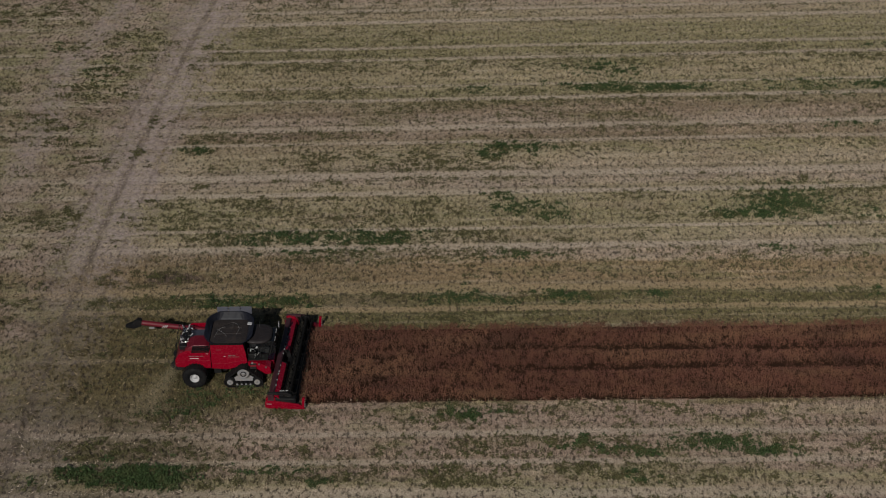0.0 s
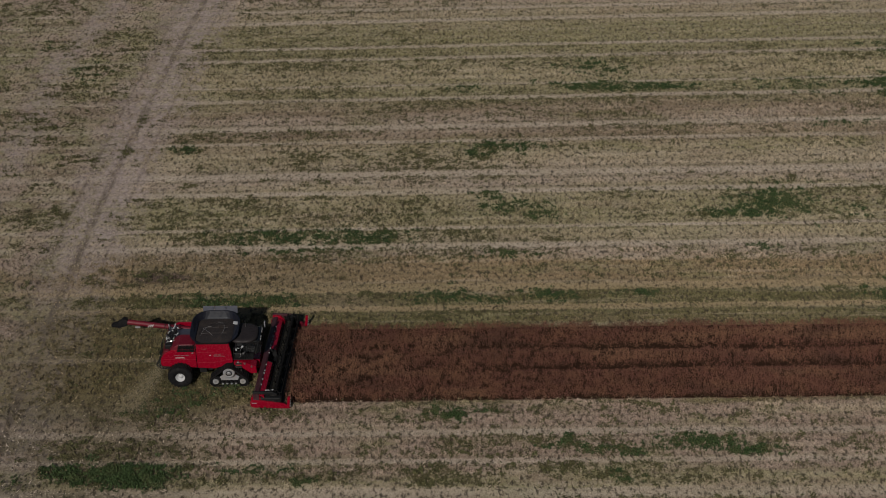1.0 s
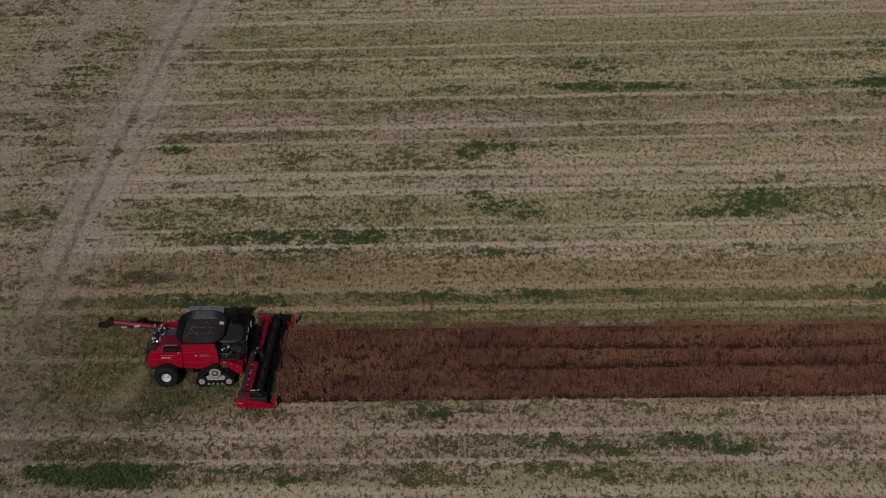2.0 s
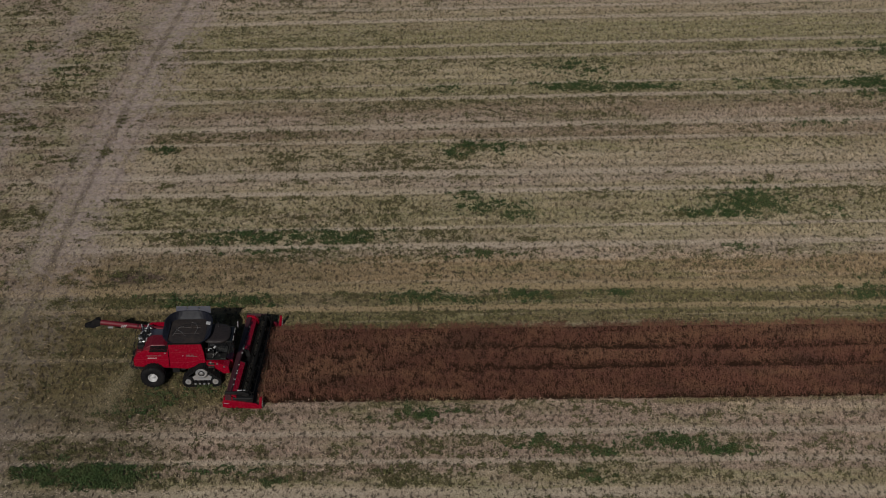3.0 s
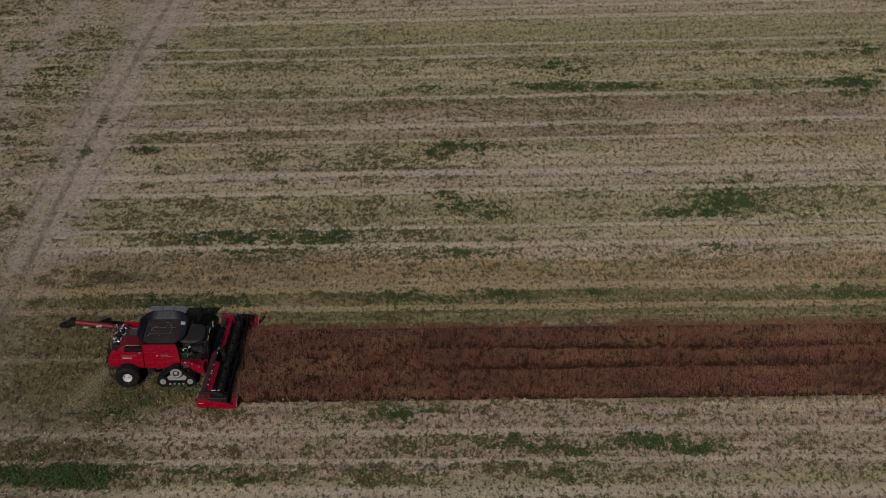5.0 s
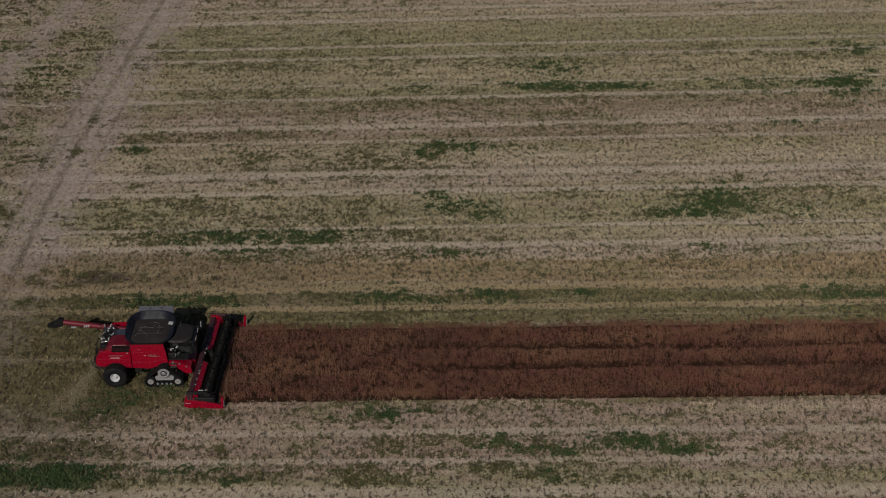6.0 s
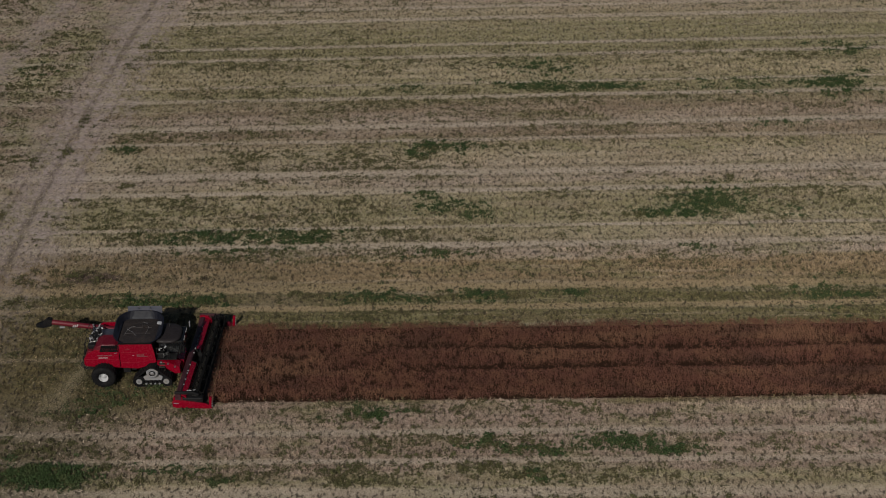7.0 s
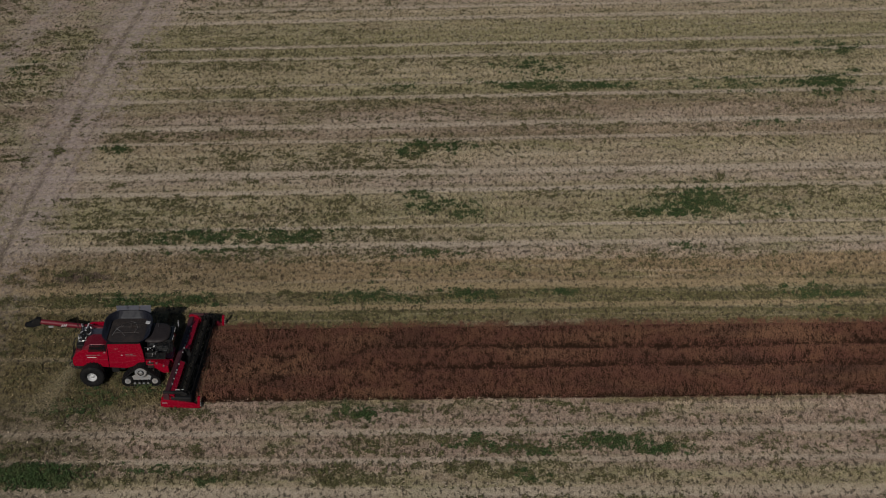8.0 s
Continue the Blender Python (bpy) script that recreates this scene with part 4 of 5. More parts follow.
def side_panels(parent, s):
    """The red cladding on one flank; s is -1 or 1."""
    a, b = (-1.72, -1.6) if s < 0 else (1.7, 1.79)
    rear = [(-1.32, 1.52), (-1.2, 1.33), (1.1, 1.2), (1.1, 2.66), (-0.5, 2.62), (-1.0, 2.35), (-1.28, 1.95)]
    bm = slab(bmesh.new(), rear, a, b, bevel=0.03, lean=0.06, lean_from=1.9)
    panel = part("rear_side_panel", bm, RED, parent, "glossy red rear side panel")
    front = [(1.14, 1.18), (2.3, 1.1), (2.85, 1.28), (3.58, 1.62), (3.5, 2.4), (3.36, 3.08), (1.14, 3.08)]
    bm = slab(bmesh.new(), front, a, b, bevel=0.03, lean=0.06, lean_from=1.9)
    door = part("front_side_panel", bm, RED, parent, "glossy red front side panel")
    y = s * 1.715
    # pressed creases and the lower lips of the cladding
    for pts in ([(1.2, 2.42), (2.0, 2.44), (2.9, 2.32), (3.5, 2.08)], [(1.18, 1.62), (2.2, 1.58), (3.0, 1.75), (3.5, 1.86)]):
        for (u0, w0), (u1, w1) in zip(pts, pts[1:]):
            part("crease", rod(bmesh.new(), (u0, y + 0.012 * -s, w0), (u1, y + 0.012 * -s, w1), 0.028, n=8), RED, door)
    part("crease", rod(bmesh.new(), (-1.2, y + 0.012 * -s, 1.9), (1.08, y + 0.012 * -s, 1.84), 0.028, n=8), RED, panel)
    # maker's mark and model mark as plain shapes
    for x0, x1, z0, z1, mat in ((-0.35, 0.02, 2.17, 2.215, DULL_MARK), (0.08, 0.34, 2.17, 2.215, DULL_MARK), (0.4, 0.62, 2.17, 2.215, DULL_MARK), (-0.3, 0.32, 1.99, 2.03, WHITE)):
        bm = box(bmesh.new(), (x0, y - 0.012, z0), (x1, y + 0.012, z1))
        part("mark", bm, mat, panel, "pale maker's mark bar")
    for x0, x1, z0, z1, mat in ((2.3, 2.55, 2.19, 2.24, DULL_MARK), (2.6, 2.8, 2.19, 2.24, DULL_MARK), (2.0, 2.12, 2.16, 2.185, WHITE), (2.3, 3.05, 2.1, 2.12, DULL_MARK)):
        bm = box(bmesh.new(), (x0, y - 0.012, z0), (x1, y + 0.012, z1))
        part("mark", bm, mat, door, "pale model mark bar")
    bm = box(bmesh.new(), (1.5, y - 0.03, 2.62), (1.85, y + 0.03, 2.66), bevel=0.01)
    part("latch", bm, RED, door)
    bm = box(bmesh.new(), (0.82, y - 0.03, 2.36), (0.96, y + 0.03, 2.4), bevel=0.01)
    part("latch", bm, STEEL, panel, "small bright steel latch")
    # bright top edge strip
    if s > 0:
        return
    y2 = s * 1.64
    bm = box(bmesh.new(), (1.16, y2 - 0.05, 3.06), (3.34, y2 + 0.05, 3.15), bevel=0.02)
    part("top_strip", bm, MATT_BLACK, parent, "black rubber strip along the tank's edge")


def engine_hood(parent):
    side = [(-0.62, 2.62), (1.08, 2.62), (1.08, 2.95), (0.85, 3.03), (0.0, 3.03), (-0.4, 2.86)]
    # same red as the flanks, its different lighting put into the colour
    bm = slab(bmesh.new(), side, -1.69, -0.45, bevel=0.05, lean=0.4, lean_from=2.88)
    hood = part("engine_hood", bm, DARK_SHADED_RED, parent, "dusty red engine hood, darkened in colour for its tilt to the light")
    for k in range(5):
        z = 2.5 + 0.105 * k
        y = -1.71 + 0.4 * max(0, z - 2.88)
        bm = box(bmesh.new(), (-0.16 + 0.03 * k, y - 0.03, z), (1.04, y + 0.06, z + 0.06), bevel=0.008)
        part("louvre", bm, MATT_BLACK, hood, "black louvre slot")
    bm = box(bmesh.new(), (-0.48, -0.42, 1.9), (1.1, 0.95, 2.6), bevel=0.05)
    part("engine_deck", bm, SKY_TINTED_GREY, parent, "engine deck cover, coloured blue-grey for the sky it reflects")
    bm = box(bmesh.new(), (-1.0, -1.35, 1.5), (-0.5, 0.9, 2.8), bevel=0.06)
    part("radiator_housing", bm, BLACK, parent, "black radiator housing at the rear")
    # pipes, filter and exhaust behind the hood
    for p, q, r, mat, name in (((-0.75, -0.5, 2.7), (-0.75, -0.5, 3.1), 0.07, BLACK, "exhaust_pipe"), ((-0.6, -0.9, 2.84), (-0.6, -0.1, 2.84), 0.1, BLACK, "air_filter"),
                               ((-0.95, -1.0, 2.8), (-0.35, -1.0, 2.95), 0.02, STEEL, "pipe"), ((-0.9, -0.15, 2.82), (-0.3, -0.25, 2.95), 0.022, STEEL, "pipe"),
                               ((-1.0, -1.2, 2.75), (-1.0, 0.2, 2.75), 0.02, BLACK, "pipe")):
        part(name, rod(bmesh.new(), p, q, r), mat, parent)
    # random rods, many of them pale, added for glints among the engine parts
    rng = random.Random(8)
    for k in range(44):
        p = Vector((rng.uniform(-1.0, -0.3), rng.uniform(-0.9, 0.9), rng.uniform(2.72, 2.95)))
        q = p + Vector((rng.uniform(-0.15, 0.15), rng.uniform(-0.25, 0.25), rng.uniform(0.0, 0.14)))
        part("glint_rod", rod(bmesh.new(), p, q, rng.uniform(0.025, 0.055), n=8), (STEEL, WHITE, BLACK, SKY_TINTED_GREY)[k % 4], parent)
    # rear ladder and guard rail
    for y in (-1.35, -0.95):
        part("ladder_rail", tube(bmesh.new(), [(-1.15, y, 1.1), (-1.3, y, 2.0), (-1.18, y, 3.0), (-0.95, y, 3.15)], 0.022), BLACK, parent)
    for z in (1.3, 1.6, 1.9, 2.2, 2.5, 2.8):
        part("ladder_rung", rod(bmesh.new(), (-1.25, -1.35, z), (-1.25, -0.95, z), 0.02, n=8), BLACK, parent)
    part("guard_rail", tube(bmesh.new(), [(-1.1, -0.9, 2.9), (-1.15, -0.9, 3.35), (-1.15, 0.4, 3.35), (-1.1, 0.4, 2.9)], 0.02), BLACK, parent)
    # straw hood, chopper and spreader
    bm = slab(bmesh.new(), [(-1.3, 1.3), (-0.6, 1.2), (-0.5, 1.7), (-0.7, 2.5), (-1.0, 2.5), (-1.3, 1.9)], -1.58, 1.58, bevel=0.05)
    part("straw_hood", bm, DARK_SHADED_RED, parent, "dark red straw hood")
    bm = slab(bmesh.new(), [(-1.55, 1.05), (-1.2, 0.85), (-0.75, 0.95), (-0.8, 1.3), (-1.4, 1.35)], -1.45, 1.45, bevel=0.03)
    part("spreader", bm, BLACK, parent, "black straw spreader housing")
    for y in (-0.7, 0.7):
        part("spreader_disc", rod(bmesh.new(), (-1.3, y, 0.8), (-1.3, y, 0.86), 0.55, n=24), BLACK, parent)
    part("tail_light", box(bmesh.new(), (-1.42, -1.62, 1.72), (-1.3, -1.4, 1.98), bevel=0.02), BLACK, parent)


def grain_tank(parent):
    cx = 2.28
    low, rim = rounded(2.5, 3.1, 0.45, 6, cx, 0), rounded(3.3, 3.45, 1.15, 6, cx, 0.05)
    lowi, rimi = rounded(2.4, 3.0, 0.4, 6, cx, 0), rounded(3.16, 3.31, 1.1, 6, cx, 0.05)
    floor = rounded(1.2, 1.6, 0.3, 6, cx, 0)
    bm = bmesh.new()
    lift = lambda y: 3.31 + 0.13 * y
    rows = [[bm.verts.new((x, y, z if z else lift(y))) for x, y in line] for line, z in ((low, 3.0), (low, 3.06), (rim, 0), (rimi, 0))]
    n = len(low)
    for p, q in zip(rows, rows[1:]):
        for i in range(n):
            bm.faces.new((p[i], p[(i + 1) % n], q[(i + 1) % n], q[i]))
    bmesh.ops.recalc_face_normals(bm, faces=bm.faces)
    tank = part("grain_tank", bm, TANK_RIM, parent, "open black grain tank extension")
    bm = bmesh.new()
    rows = [[bm.verts.new((x, y, z if z else lift(y) - 0.004)) for x, y in line] for line, z in ((rimi, 0), (lowi, 2.9))]
    for p, q in zip(rows, rows[1:]):
        for i in range(n):
            bm.faces.new((p[i], q[i], q[(i + 1) % n], p[(i + 1) % n]))
    part("tank_lining", bm, TANK_RIM, tank, "black rubber tank lining")
    bm = bmesh.new()
    low_rows = [[bm.verts.new((cx + (x - cx) * k, y * k, z)) for x, y in rounded(2.44, 3.04, 0.4, 6, cx, 0)] for k, z in ((1.0, 2.98), (0.8, 3.02), (0.45, 3.06))]
    for p, q in zip(low_rows, low_rows[1:]):
        for i in range(n):
            bm.faces.new((p[i], p[(i + 1) % n], q[(i + 1) % n], q[i]))
    bm.faces.new(low_rows[-1])
    bmesh.ops.recalc_face_normals(bm, faces=bm.faces)
    part("tank_floor", bm, TANK_FLOOR, tank, "dusty grey-brown tank floor")
    part("cross_auger", rod(bmesh.new(), (1.4, -0.3, 3.03), (3.1, -0.3, 3.03), 0.05), TANK_FLOOR, tank, "dusty cross auger")
    part("cross_auger", rod(bmesh.new(), (1.4, 0.4, 3.03), (3.1, 0.4, 3.03), 0.05), TANK_FLOOR, tank, "dusty cross auger")
    part("bubble_up_auger", rod(bmesh.new(), (3.2, 0.8, 2.95), (2.5, 0.3, 3.22), 0.1), TANK_FLOOR, tank)
    part("brace", tube(bmesh.new(), [(1.2, -0.6, 3.15), (1.5, 0.3, 3.18), (2.2, 0.7, 3.2), (2.9, 0.5, 3.15)], 0.014), TANK_FLOOR, tank)
    for pts in ([(1.35, -0.7, 3.1), (1.5, -0.1, 3.16), (1.75, 0.25, 3.2), (2.0, 0.3, 3.2)], [(2.4, 0.95, 3.12), (2.75, 0.7, 3.18), (2.95, 0.1, 3.2), (2.8, -0.5, 3.14)], [(1.4, 0.2, 3.12), (1.9, -0.35, 3.18), (2.2, -0.75, 3.14)]):
        part("cable", tube(bmesh.new(), pts, 0.009), GREY, tank, "pale sensor cable")
    # folded-out panels on the far rim
    for k in range(3):
        x0 = 1.28 + 0.8 * k
        bm = box(bmesh.new(), (x0, 1.78, 3.3), (x0 + 0.78, 1.83, 3.84), Matrix.Rotation(radians(-14), 4, "X"), 0.012)
        part("extension_panel", bm, SKY_TINTED_GREY, tank, "grey folded-up tank panel with the sky's blue in its colour")
    for x in (2.06, 2.86):
        bm = box(bmesh.new(), (x - 0.09, 1.71, 3.7), (x + 0.05, 1.77, 3.78), bevel=0.01)
        part("panel_hinge", bm, SKY_TINTED_GREY, tank)
    bm = box(bmesh.new(), (3.5, 0.25, 3.37), (3.8, 0.55, 3.42), Matrix.Rotation(radians(8), 4, "Y"), 0.012)
    part("work_light", bm, WHITE, tank, "white rectangular work light")


def cab(parent):
    body = [(3.68, 1.7), (5.0, 1.65), (5.35, 1.9), (5.5, 2.35), (5.38, 2.77), (3.75, 2.77)]
    bm = slab(bmesh.new(), body, -0.92, 0.92, bevel=0.06, lean=0.06, lean_from=2.2)
    glass = part("cab_glass", bm, GLASS, parent, "dark tinted cab glazing")
    top = rounded(1.95, 2.25, 0.8, 6, 4.22, -0.05)
    bm = bmesh.new()
    rows = []
    for z, k in ((2.92, 0.94), (2.98, 1.0), (3.08, 1.0), (3.15, 0.93), (3.18, 0.75)):
        rows.append([bm.verts.new((4.22 + (x - 4.22) * k, y * k, z - 0.2)) for x, y in top])
    n = len(top)
    for p, q in zip(rows, rows[1:]):
        for i in range(n):
            bm.faces.new((p[i], p[(i + 1) % n], q[(i + 1) % n], q[i]))
    bm.faces.new(rows[-1])
    bm.faces.new(rows[0][::-1])
    bmesh.ops.recalc_face_normals(bm, faces=bm.faces)
    for f in bm.faces:
        f.smooth = True
    roof = part("cab_roof", bm, GREY_ROOF, parent, "dusty dark grey cab roof")
    for y in (-0.9, -0.45, 0.45, 0.9):
        part("cab_light", box(bmesh.new(), (5.36, y * 0.7 - 0.1, 2.7), (5.44, y * 0.7 + 0.1, 2.77), bevel=0.02), SILVER, roof)
    part("antenna", rod(bmesh.new(), (4.3, 0.5, 2.9), (4.3, 0.5, 3.5), 0.012, n=6), STEEL, roof)
    for s in (-1, 1):
        for x0, x1 in ((3.72, 3.75), (5.02, 5.3)):
            part("cab_pillar", rod(bmesh.new(), (x0, s * 0.93, 1.72), (x1, s * 0.88, 2.76), 0.045, n=8), BLACK, glass)
        part("mirror_arm", tube(bmesh.new(), [(5.2, s * 0.95, 2.7), (5.5, s * 1.45, 2.65), (5.5, s * 1.5, 2.4)], 0.02), BLACK, parent)
        part("mirror", box(bmesh.new(), (5.45, s * 1.5 - 0.12, 2.3), (5.53, s * 1.5 + 0.12, 2.75), bevel=0.03), SILVER if s > 0 else BLACK, parent)
    # platform with steps and rails on the near flank
    part("platform", box(bmesh.new(), (3.62, -1.7, 1.78), (4.95, -0.98, 1.85), bevel=0.01), BLACK, parent, "black chequered access platform")
    for pts in ([(3.66, -1.68, 1.85), (3.66, -1.68, 2.75), (4.4, -1.68, 2.75), (4.4, -1.68, 1.85)], [(4.5, -1.68, 1.85), (4.5, -1.68, 2.75), (4.93, -1.68, 2.7), (4.93, -1.0, 2.7)], [(3.66, -1.68, 2.3), (4.4, -1.68, 2.3)]):
        part("hand_rail", tube(bmesh.new(), pts, 0.022), BLACK, parent)
    for k in range(4):
        part("step", box(bmesh.new(), (3.75, -1.95, 0.75 + 0.27 * k), (4.15, -1.72, 0.79 + 0.27 * k), bevel=0.008), DARK_STEEL, parent)
    part("battery_box", box(bmesh.new(), (3.7, -1.6, 1.87), (4.1, -1.15, 2.2), bevel=0.03), BLACK, parent)
    # random small bits, mostly bright, added for reflections on the cab's side
    rng = random.Random(21)
    for k in range(20):
        p = Vector((rng.uniform(3.7, 4.4), rng.uniform(-1.68, -1.3), rng.uniform(1.9, 2.65)))
        q = p + Vector((rng.uniform(-0.12, 0.12), rng.uniform(-0.05, 0.05), rng.uniform(-0.05, 0.16)))
        part("glint_bit", rod(bmesh.new(), p, q, rng.uniform(0.02, 0.06), n=8), (WHITE, STEEL, BLACK, SILVER)[k % 4], parent, "small bit added for the glints beside the cab")


def feeder(parent):
    side = [(3.4, 1.3), (3.5, 1.78), (3.9, 1.75), (5.25, 1.05), (5.3, 0.45), (4.9, 0.35), (3.55, 0.85)]
    part("feeder_house", slab(bmesh.new(), side, -0.75, 0.75, bevel=0.04), RED, parent, "red feeder house")
    part("front_axle_housing", box(bmesh.new(), (2.9, -1.6, 0.8), (3.6, 1.6, 1.35), bevel=0.08), BLACK, parent)
    part("front_guard", slab(bmesh.new(), [(3.62, 1.3), (3.62, 1.66), (4.2, 1.66), (5.1, 1.22), (5.14, 0.72), (4.75, 0.68), (4.2, 1.12)], -1.75, -1.0, bevel=0.03), RED, parent, "red guard beside the feeder")
    for x, z in ((3.9, 1.62), (4.35, 1.5), (4.8, 1.25)):
        part("bracket", box(bmesh.new(), (x - 0.06, -1.79, z - 0.05), (x + 0.06, -1.7, z + 0.07), bevel=0.01), STEEL, parent)
    for s in (-0.85, 0.85):
        part("lift_cylinder", rod(bmesh.new(), (3.5, s, 0.75), (4.9, s, 0.55), 0.06), STEEL, parent)


def unloading_auger(parent):
    bm = rod(bmesh.new(), (1.0, 1.2, 2.28), (-3.95, 1.2, 3.05), 0.18, n=20)
    auger = part("unloading_auger", bm, DARK_SHADED_RED, parent, "dark red unloading auger tube folded back")
    part("elbow", rod(bmesh.new(), (0.95, 1.2, 1.6), (0.95, 1.2, 2.25), 0.2, n=20), DARK_SHADED_RED, auger)
    bm = bmesh.new()
    slab(bm, [(-3.85, 3.3), (-3.9, 2.84), (-4.4, 2.66), (-4.95, 2.72), (-5.0, 2.86), (-4.5, 3.06), (-4.15, 3.36)], 1.0, 1.4, bevel=0.05)
    part("spout", bm, RUBBER, auger, "black rubber spout")
    for f in (0.28, 0.62):
        p = Vector((1.0, 1.2, 2.28)).lerp(Vector((-3.95, 1.2, 3.05)), f)
        d = Vector((-4.75, 0, 0.72)).normalized()
        part("collar", rod(bmesh.new(), p - d * 0.05, p + d * 0.05, 0.215, n=20), DARK_SHADED_RED, auger)
    p = Vector((1.0, 1.2, 2.28)).lerp(Vector((-3.95, 1.2, 3.05)), 0.66)
    for k in range(3):
        q = p + Vector((0.12 - 0.14 * k, -0.17, 0.03 - 0.02 * k))
        part("stripe", box(bmesh.new(), q - Vector((0.035, 0.03, 0.1)), q + Vector((0.035, 0.02, 0.1)), Matrix.Rotation(0.5, 4, "Y"), 0.005), WHITE, auger, "white warning stripe")
    part("lamp", box(bmesh.new(), p + Vector((-1.1, -0.25, -0.12)), p + Vector((-0.75, -0.15, 0.0)), bevel=0.02), SILVER, auger)
    part("auger_rest", box(bmesh.new(), (-0.75, 1.05, 2.0), (-0.6, 1.35, 2.36), bevel=0.02), BLACK, parent)



def combine_harvester():
    top = new("combine_harvester")
    tagged(top, "red combine harvester on black rubber tracks cutting the brown crop", "combine harvester")
    part("chassis", box(bmesh.new(), (-0.7, -1.15, 0.75), (3.4, 1.15, 1.4), bevel=0.05), BLACK, top)
    part("threshing_body", box(bmesh.new(), (1.0, -1.58, 1.3), (3.42, 1.58, 2.96), bevel=0.05), BLACK, top)
    part("separator_body", box(bmesh.new(), (-0.5, -1.58, 1.3), (0.98, 1.58, 2.1), bevel=0.05), BLACK, top)
    part("rear_axle", rod(bmesh.new(), (0, -1.8, 0.8), (0, 1.8, 0.8), 0.13), BLACK, top)
    part("fuel_tank", box(bmesh.new(), (1.25, -1.62, 0.72), (1.75, -1.2, 1.2), bevel=0.05), BLACK, top)
    part("tool_box", box(bmesh.new(), (1.85, -1.6, 0.9), (2.15, -1.25, 1.2), bevel=0.03), BLACK, top)
    for s in (-1, 1):
        side_panels(top, s)
        a, b = sorted((s * 1.58, s * 2.33))
        track_unit(top, a, b, s)
        a, b = sorted((s * 1.66, s * 2.38))
        rear_wheel(top, a, b, s)
    engine_hood(top)
    grain_tank(top)
    cab(top)
    feeder(top)
    unloading_auger(top)
    top.location = COMBINE_AT
    return top


def end_panel(parent, y0, y1, mat, label):
    outline = [(4.95, 0.12), (4.95, 0.52), (5.1, 0.66), (5.7, 0.6), (6.5, 0.5), (7.2, 0.4), (7.55, 0.2), (7.6, 0.05), (7.2, 0.02), (5.2, 0.02)]
    panel = part("end_panel", slab(bmesh.new(), outline, y0, y1, bevel=0.03), mat, parent, label)
    m = (y0 + y1) / 2
    part("divider_post", box(bmesh.new(), (7.42, m - 0.09, 0.1), (7.6, m + 0.09, 0.95), Matrix.Rotation(radians(6), 4, "Y"), 0.03), RED, panel, "red divider post with pale studs")
    for k in range(4):
        part("stud", box(bmesh.new(), (7.58, m - 0.05, 0.2 + 0.2 * k), (7.65, m + 0.03, 0.27 + 0.2 * k), bevel=0.01), SILVER, panel)
    return panel


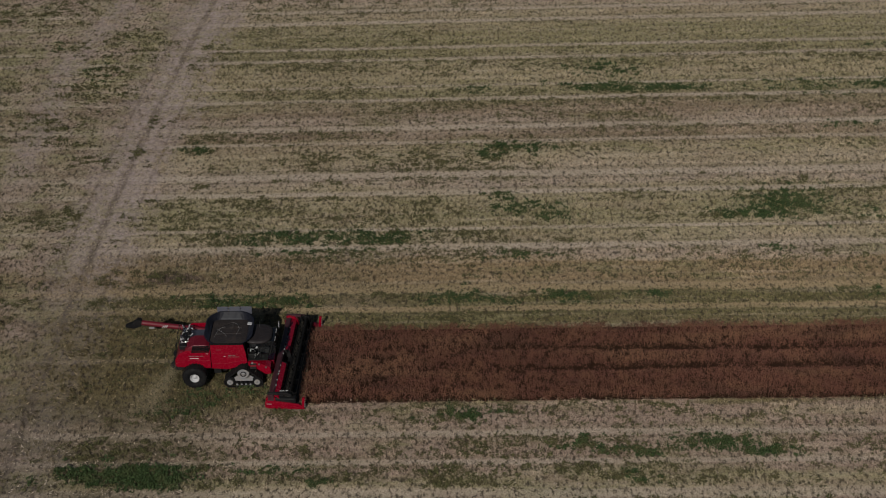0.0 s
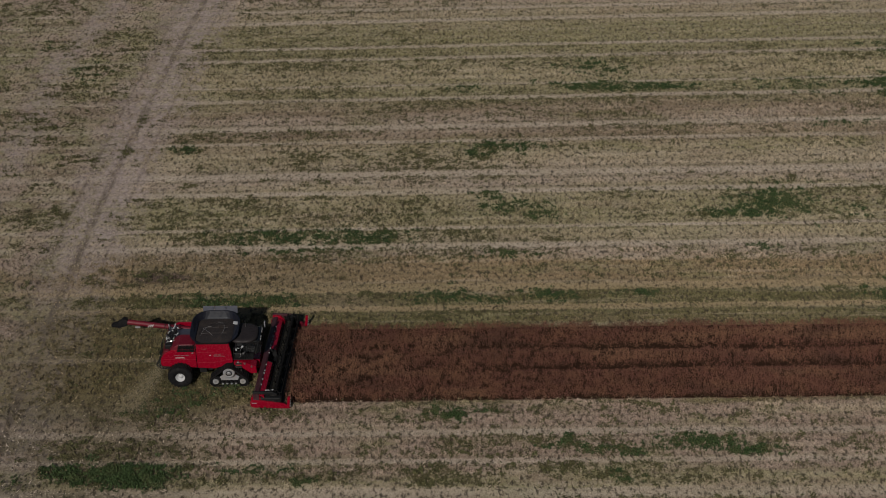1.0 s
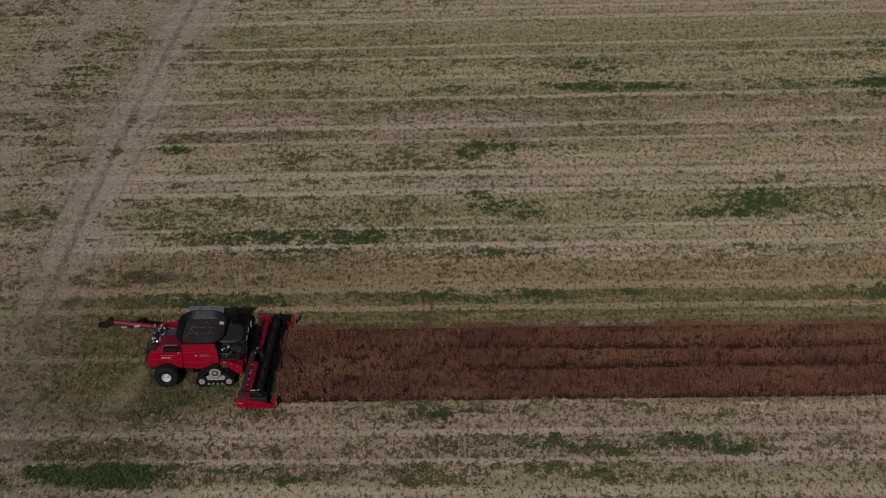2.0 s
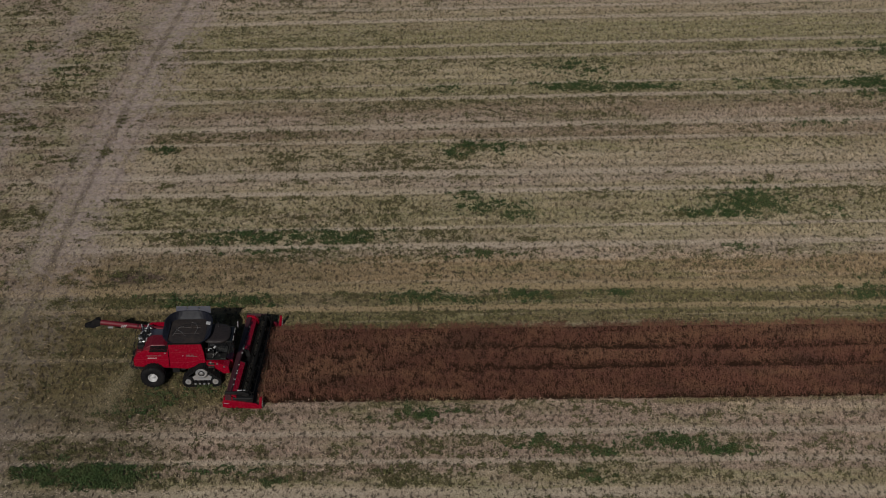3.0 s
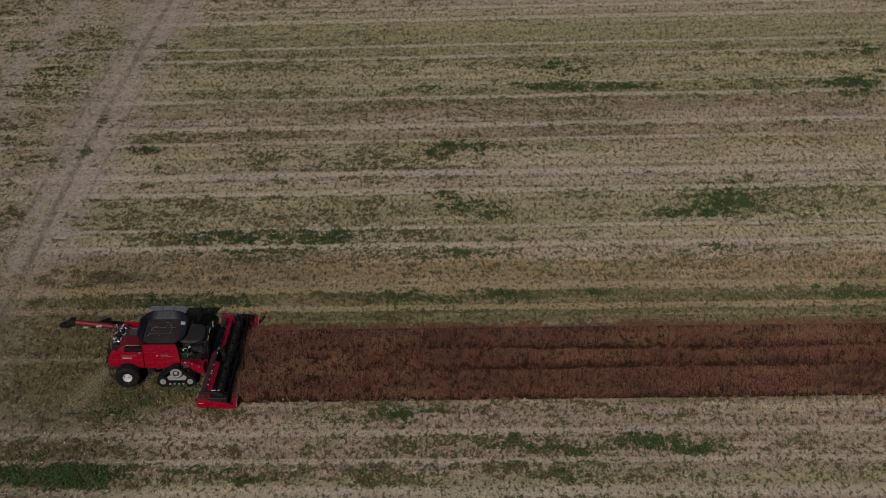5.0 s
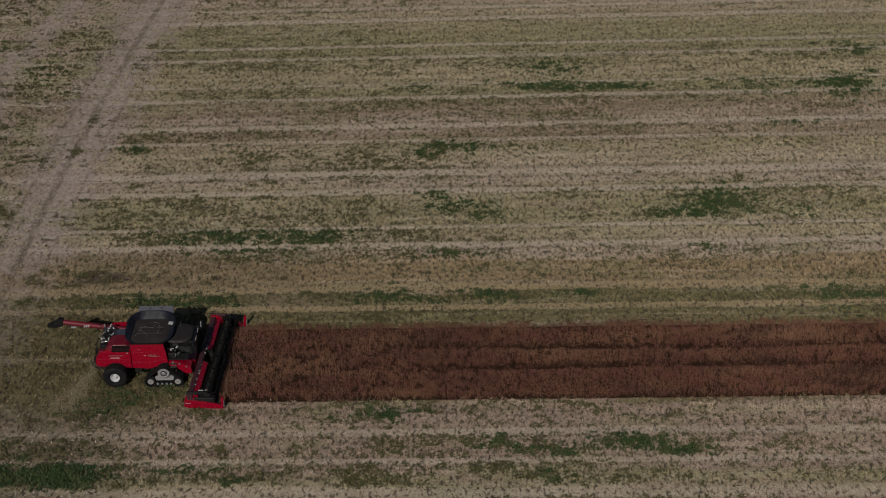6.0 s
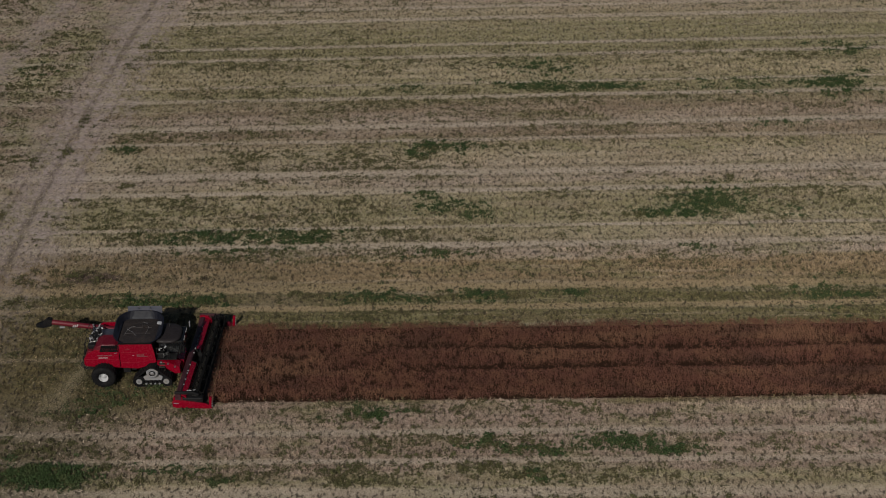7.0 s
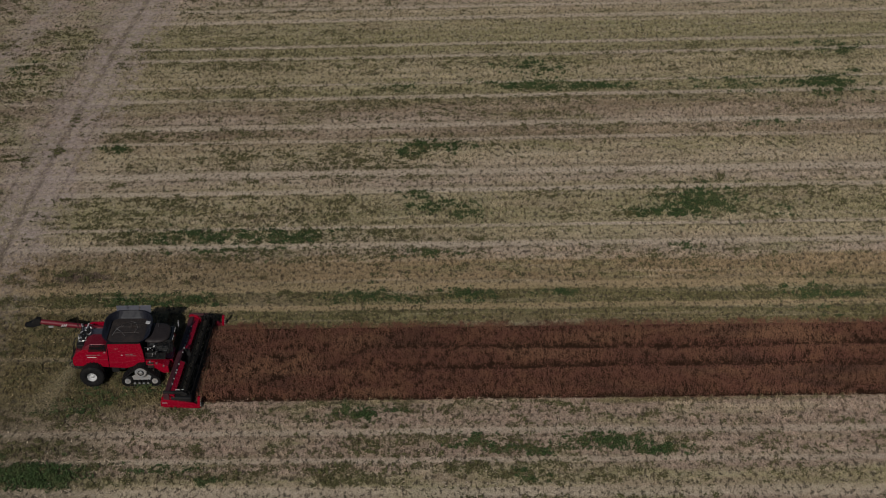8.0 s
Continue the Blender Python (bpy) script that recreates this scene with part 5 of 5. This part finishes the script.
def grain_header():
    top = tagged(new("grain_header"), "wide red and black grain header with a black reel", "header")
    y0, y1 = -4.7, 5.05
    sheet = part("top_beam", slab(bmesh.new(), [(5.15, 0.3), (5.15, 0.95), (5.25, 1.06), (5.48, 1.08), (5.55, 1.0), (5.55, 0.3)], y0, y1, bevel=0.02), MAROON, top, "dark maroon top beam of the header")
    for a, b in ((y0 + 0.1, -0.75), (0.75, y1 - 0.1)):
        part("back_sheet", slab(bmesh.new(), [(5.55, 0.95), (5.58, 1.02), (5.88, 0.88), (5.95, 0.45), (5.87, 0.4), (5.8, 0.82)], a, b), RED, top, "red inner back sheet")
    # black plates added to darken the lit ends of the back sheets
    for y in (-0.75, 0.72):
        part("end_shade_plate", slab(bmesh.new(), [(5.56, 0.3), (5.56, 1.04), (5.92, 0.92), (6.0, 0.4)], y, y + 0.03), BLACK, top, "black plate added beside the feeder throat to darken the sheet's end")
    part("table", slab(bmesh.new(), [(5.55, 0.2), (5.93, 0.42), (6.2, 0.3), (7.0, 0.16), (7.05, 0.1), (5.55, 0.08)], y0 + 0.05, y1 - 0.05), BLACK, top, "black header table")
    # cross auger with its spiral flight
    bm = rod(bmesh.new(), (6.4, y0 + 0.15, 0.54), (6.4, y1 - 0.15, 0.54), 0.17, n=16)
    turns = 9
    for s, ya, yb in ((1, y0 + 0.2, -0.4), (-1, y1 - 0.2, 0.6)):
        last = None
        for k in range(turns * 12 + 1):
            a = s * 2 * math.pi * k / 12
            y = ya + (yb - ya) * k / (turns * 12)
            pair = [bm.verts.new((6.4 + r * math.cos(a), y, 0.54 + r * math.sin(a))) for r in (0.16, 0.3)]
            if last:
                bm.faces.new((last[0], last[1], pair[1], pair[0]))
            last = pair
    part("auger", bm, DARK_STEEL, top, "dull dark steel cross auger")
    # reel: tube, spiders, bats with tines
    cx, cz, r = 6.6, 0.95, 0.46
    reel = part("reel", rod(bmesh.new(), (cx, y0 + 0.3, cz), (cx, y1 - 0.3, cz), 0.1, n=14), MATT_BLACK, top, "black pick-up reel")
    for k in range(6):
        a = 2 * math.pi * (k + 0.3) / 6
        x, z = cx + r * math.cos(a), cz + r * math.sin(a)
        bm = rod(bmesh.new(), (x, y0 + 0.32, z), (x, y1 - 0.32, z), 0.035, n=8)
        for j in range(62):
            y = y0 + 0.4 + j * 0.145
            rod(bm, (x, y, z), (x - 0.06, y, z - 0.24), 0.009, n=4)
        part("bat", bm, MATT_BLACK, reel, "black reel bat with tines")
    for j in range(7):
        y = y0 + 0.34 + (y1 - y0 - 0.68) * j / 6
        bm = ring(bmesh.new(), [(cx + 0.3 * math.cos(2 * math.pi * i / 24), cz + 0.3 * math.sin(2 * math.pi * i / 24)) for i in range(24)],
                  [(cx + 0.25 * math.cos(2 * math.pi * i / 24), cz + 0.25 * math.sin(2 * math.pi * i / 24)) for i in range(24)], y - 0.02, y + 0.02)
        for k in range(6):
            a = 2 * math.pi * (k + 0.3) / 6
            part("spoke", rod(bmesh.new(), (cx + 0.08 * math.cos(a), y, cz + 0.08 * math.sin(a)), (cx + r * math.cos(a), y, cz + r * math.sin(a)), 0.022, n=6), MATT_BLACK, reel)
        part("spider", bm, MATT_BLACK, reel)
    for y, mat in ((y0 + 0.18, BLACK), (y1 - 0.2, MAROON)):
        part("reel_arm", slab(bmesh.new(), [(5.1, 1.0), (5.15, 1.2), (6.4, 1.2), (6.75, 1.05), (6.7, 0.9), (6.2, 1.02)], y - 0.06, y + 0.06, bevel=0.015), mat, top, "narrow reel arm")
    part("end_curve", slab(bmesh.new(), [(5.16, 0.4), (5.16, 1.1), (5.35, 1.16), (5.75, 1.1), (5.98, 0.8), (6.02, 0.4)], y1 - 0.42, y1 - 0.1, bevel=0.06), RED, top, "rounded red corner of the back sheet")
    part("reel_cylinder", rod(bmesh.new(), (5.9, y0 + 0.45, 1.12), (6.5, y0 + 0.45, 1.16), 0.04), STEEL, top, "bright steel reel cylinder")
    part("drive_shield", box(bmesh.new(), (5.2, y0 + 0.08, 0.4), (7.0, y0 + 0.5, 0.78), bevel=0.08), BLACK, top, "black drive shield at the header's end")
    part("corner_plate", slab(bmesh.new(), [(4.98, 0.1), (4.98, 0.66), (5.15, 0.86), (5.62, 0.82), (5.7, 0.5), (5.6, 0.1)], y0 + 0.075, y0 + 0.5, bevel=0.04), RED, top, "red corner plate behind the end panel")
    part("far_shield", slab(bmesh.new(), [(6.15, 0.3), (6.1, 1.0), (6.35, 1.18), (6.85, 1.1), (7.0, 0.5), (6.9, 0.2)], y1 - 0.34, y1 - 0.1, bevel=0.05), BLACK, top, "black shield inside the far end")
    # knife with its guards
    bm = box(bmesh.new(), (7.03, y0 + 0.1, 0.06), (7.12, y1 - 0.1, 0.1))
    for j in range(122):
        y = y0 + 0.15 + j * 0.0762
        rod(bm, (7.1, y, 0.08), (7.21, y, 0.07), 0.018, 0.004, n=5)
    part("knife_bar", bm, DARK_STEEL, top, "dull steel knife bar with guards")
    end_panel(top, y0 - 0.06, y0 + 0.07, RED, "red end panel of the header")
    end_panel(top, y1 - 0.07, y1 + 0.06, DARK_SHADED_RED, "dark red far end panel of the header")
    part("decal", box(bmesh.new(), (5.05, y0 - 0.075, 0.38), (5.4, y0 - 0.055, 0.43)), SILVER, top, "pale maker's mark bar")
    part("skid", box(bmesh.new(), (5.4, y0 + 0.1, 0.0), (6.6, y0 + 0.4, 0.08), bevel=0.02), BLACK, top)
    part("skid", box(bmesh.new(), (5.4, y1 - 0.4, 0.0), (6.6, y1 - 0.1, 0.08), bevel=0.02), BLACK, top)
    # pale plates added for the glints along the beam's front edge
    rng = random.Random(4)
    for y in (-3.5, -2.9, -2.2, -1.9, -1.2, 0.2, 0.75, 1.05, 1.5, 1.8, 2.2, 2.8, 3.4):
        d = 0.02 + 0.05 * rng.random()
        part("glint_plate", box(bmesh.new(), (5.5, y - d, 1.02), (5.6, y + d, 1.09), bevel=0.012), SILVER, top, "pale plate added for a glint on the beam")
    # the header hangs a little askew, its far end ahead
    pivot = Matrix.Translation((5.0, y0, 0))
    top.matrix_basis = Matrix.Translation(COMBINE_AT) @ pivot @ Matrix.Rotation(radians(-3.2), 4, "Z") @ pivot.inverted()
    return top


combine_harvester()
grain_header()


def make_chaff():
    """Chaff blown out behind the spreader, thick at the machine and thin where it settles."""
    rng = np.random.default_rng(15)
    n = 30000
    f = rng.random(n) ** 0.75
    x = -18.2 - 2.3 * f + rng.normal(0, 0.15 + 0.65 * f, n)
    y = -0.9 - 4.2 * f + rng.normal(0, 0.3 + 0.7 * f, n)
    z = np.maximum(0.0, 1.15 * (1 - f) ** 1.3 + rng.normal(0, 0.22, n))
    base = np.stack([x, y, z], 1)
    flecks = blades(rng, base, rng.normal(0, 0.012, n), rng.uniform(0.008, 0.024, n), rng.uniform(0.008, 0.024, n))
    tagged(triangles("chaff", flecks, CHAFF), "tan chaff and dust blown out behind the combine", "chaff", kind="stuff")


make_chaff()
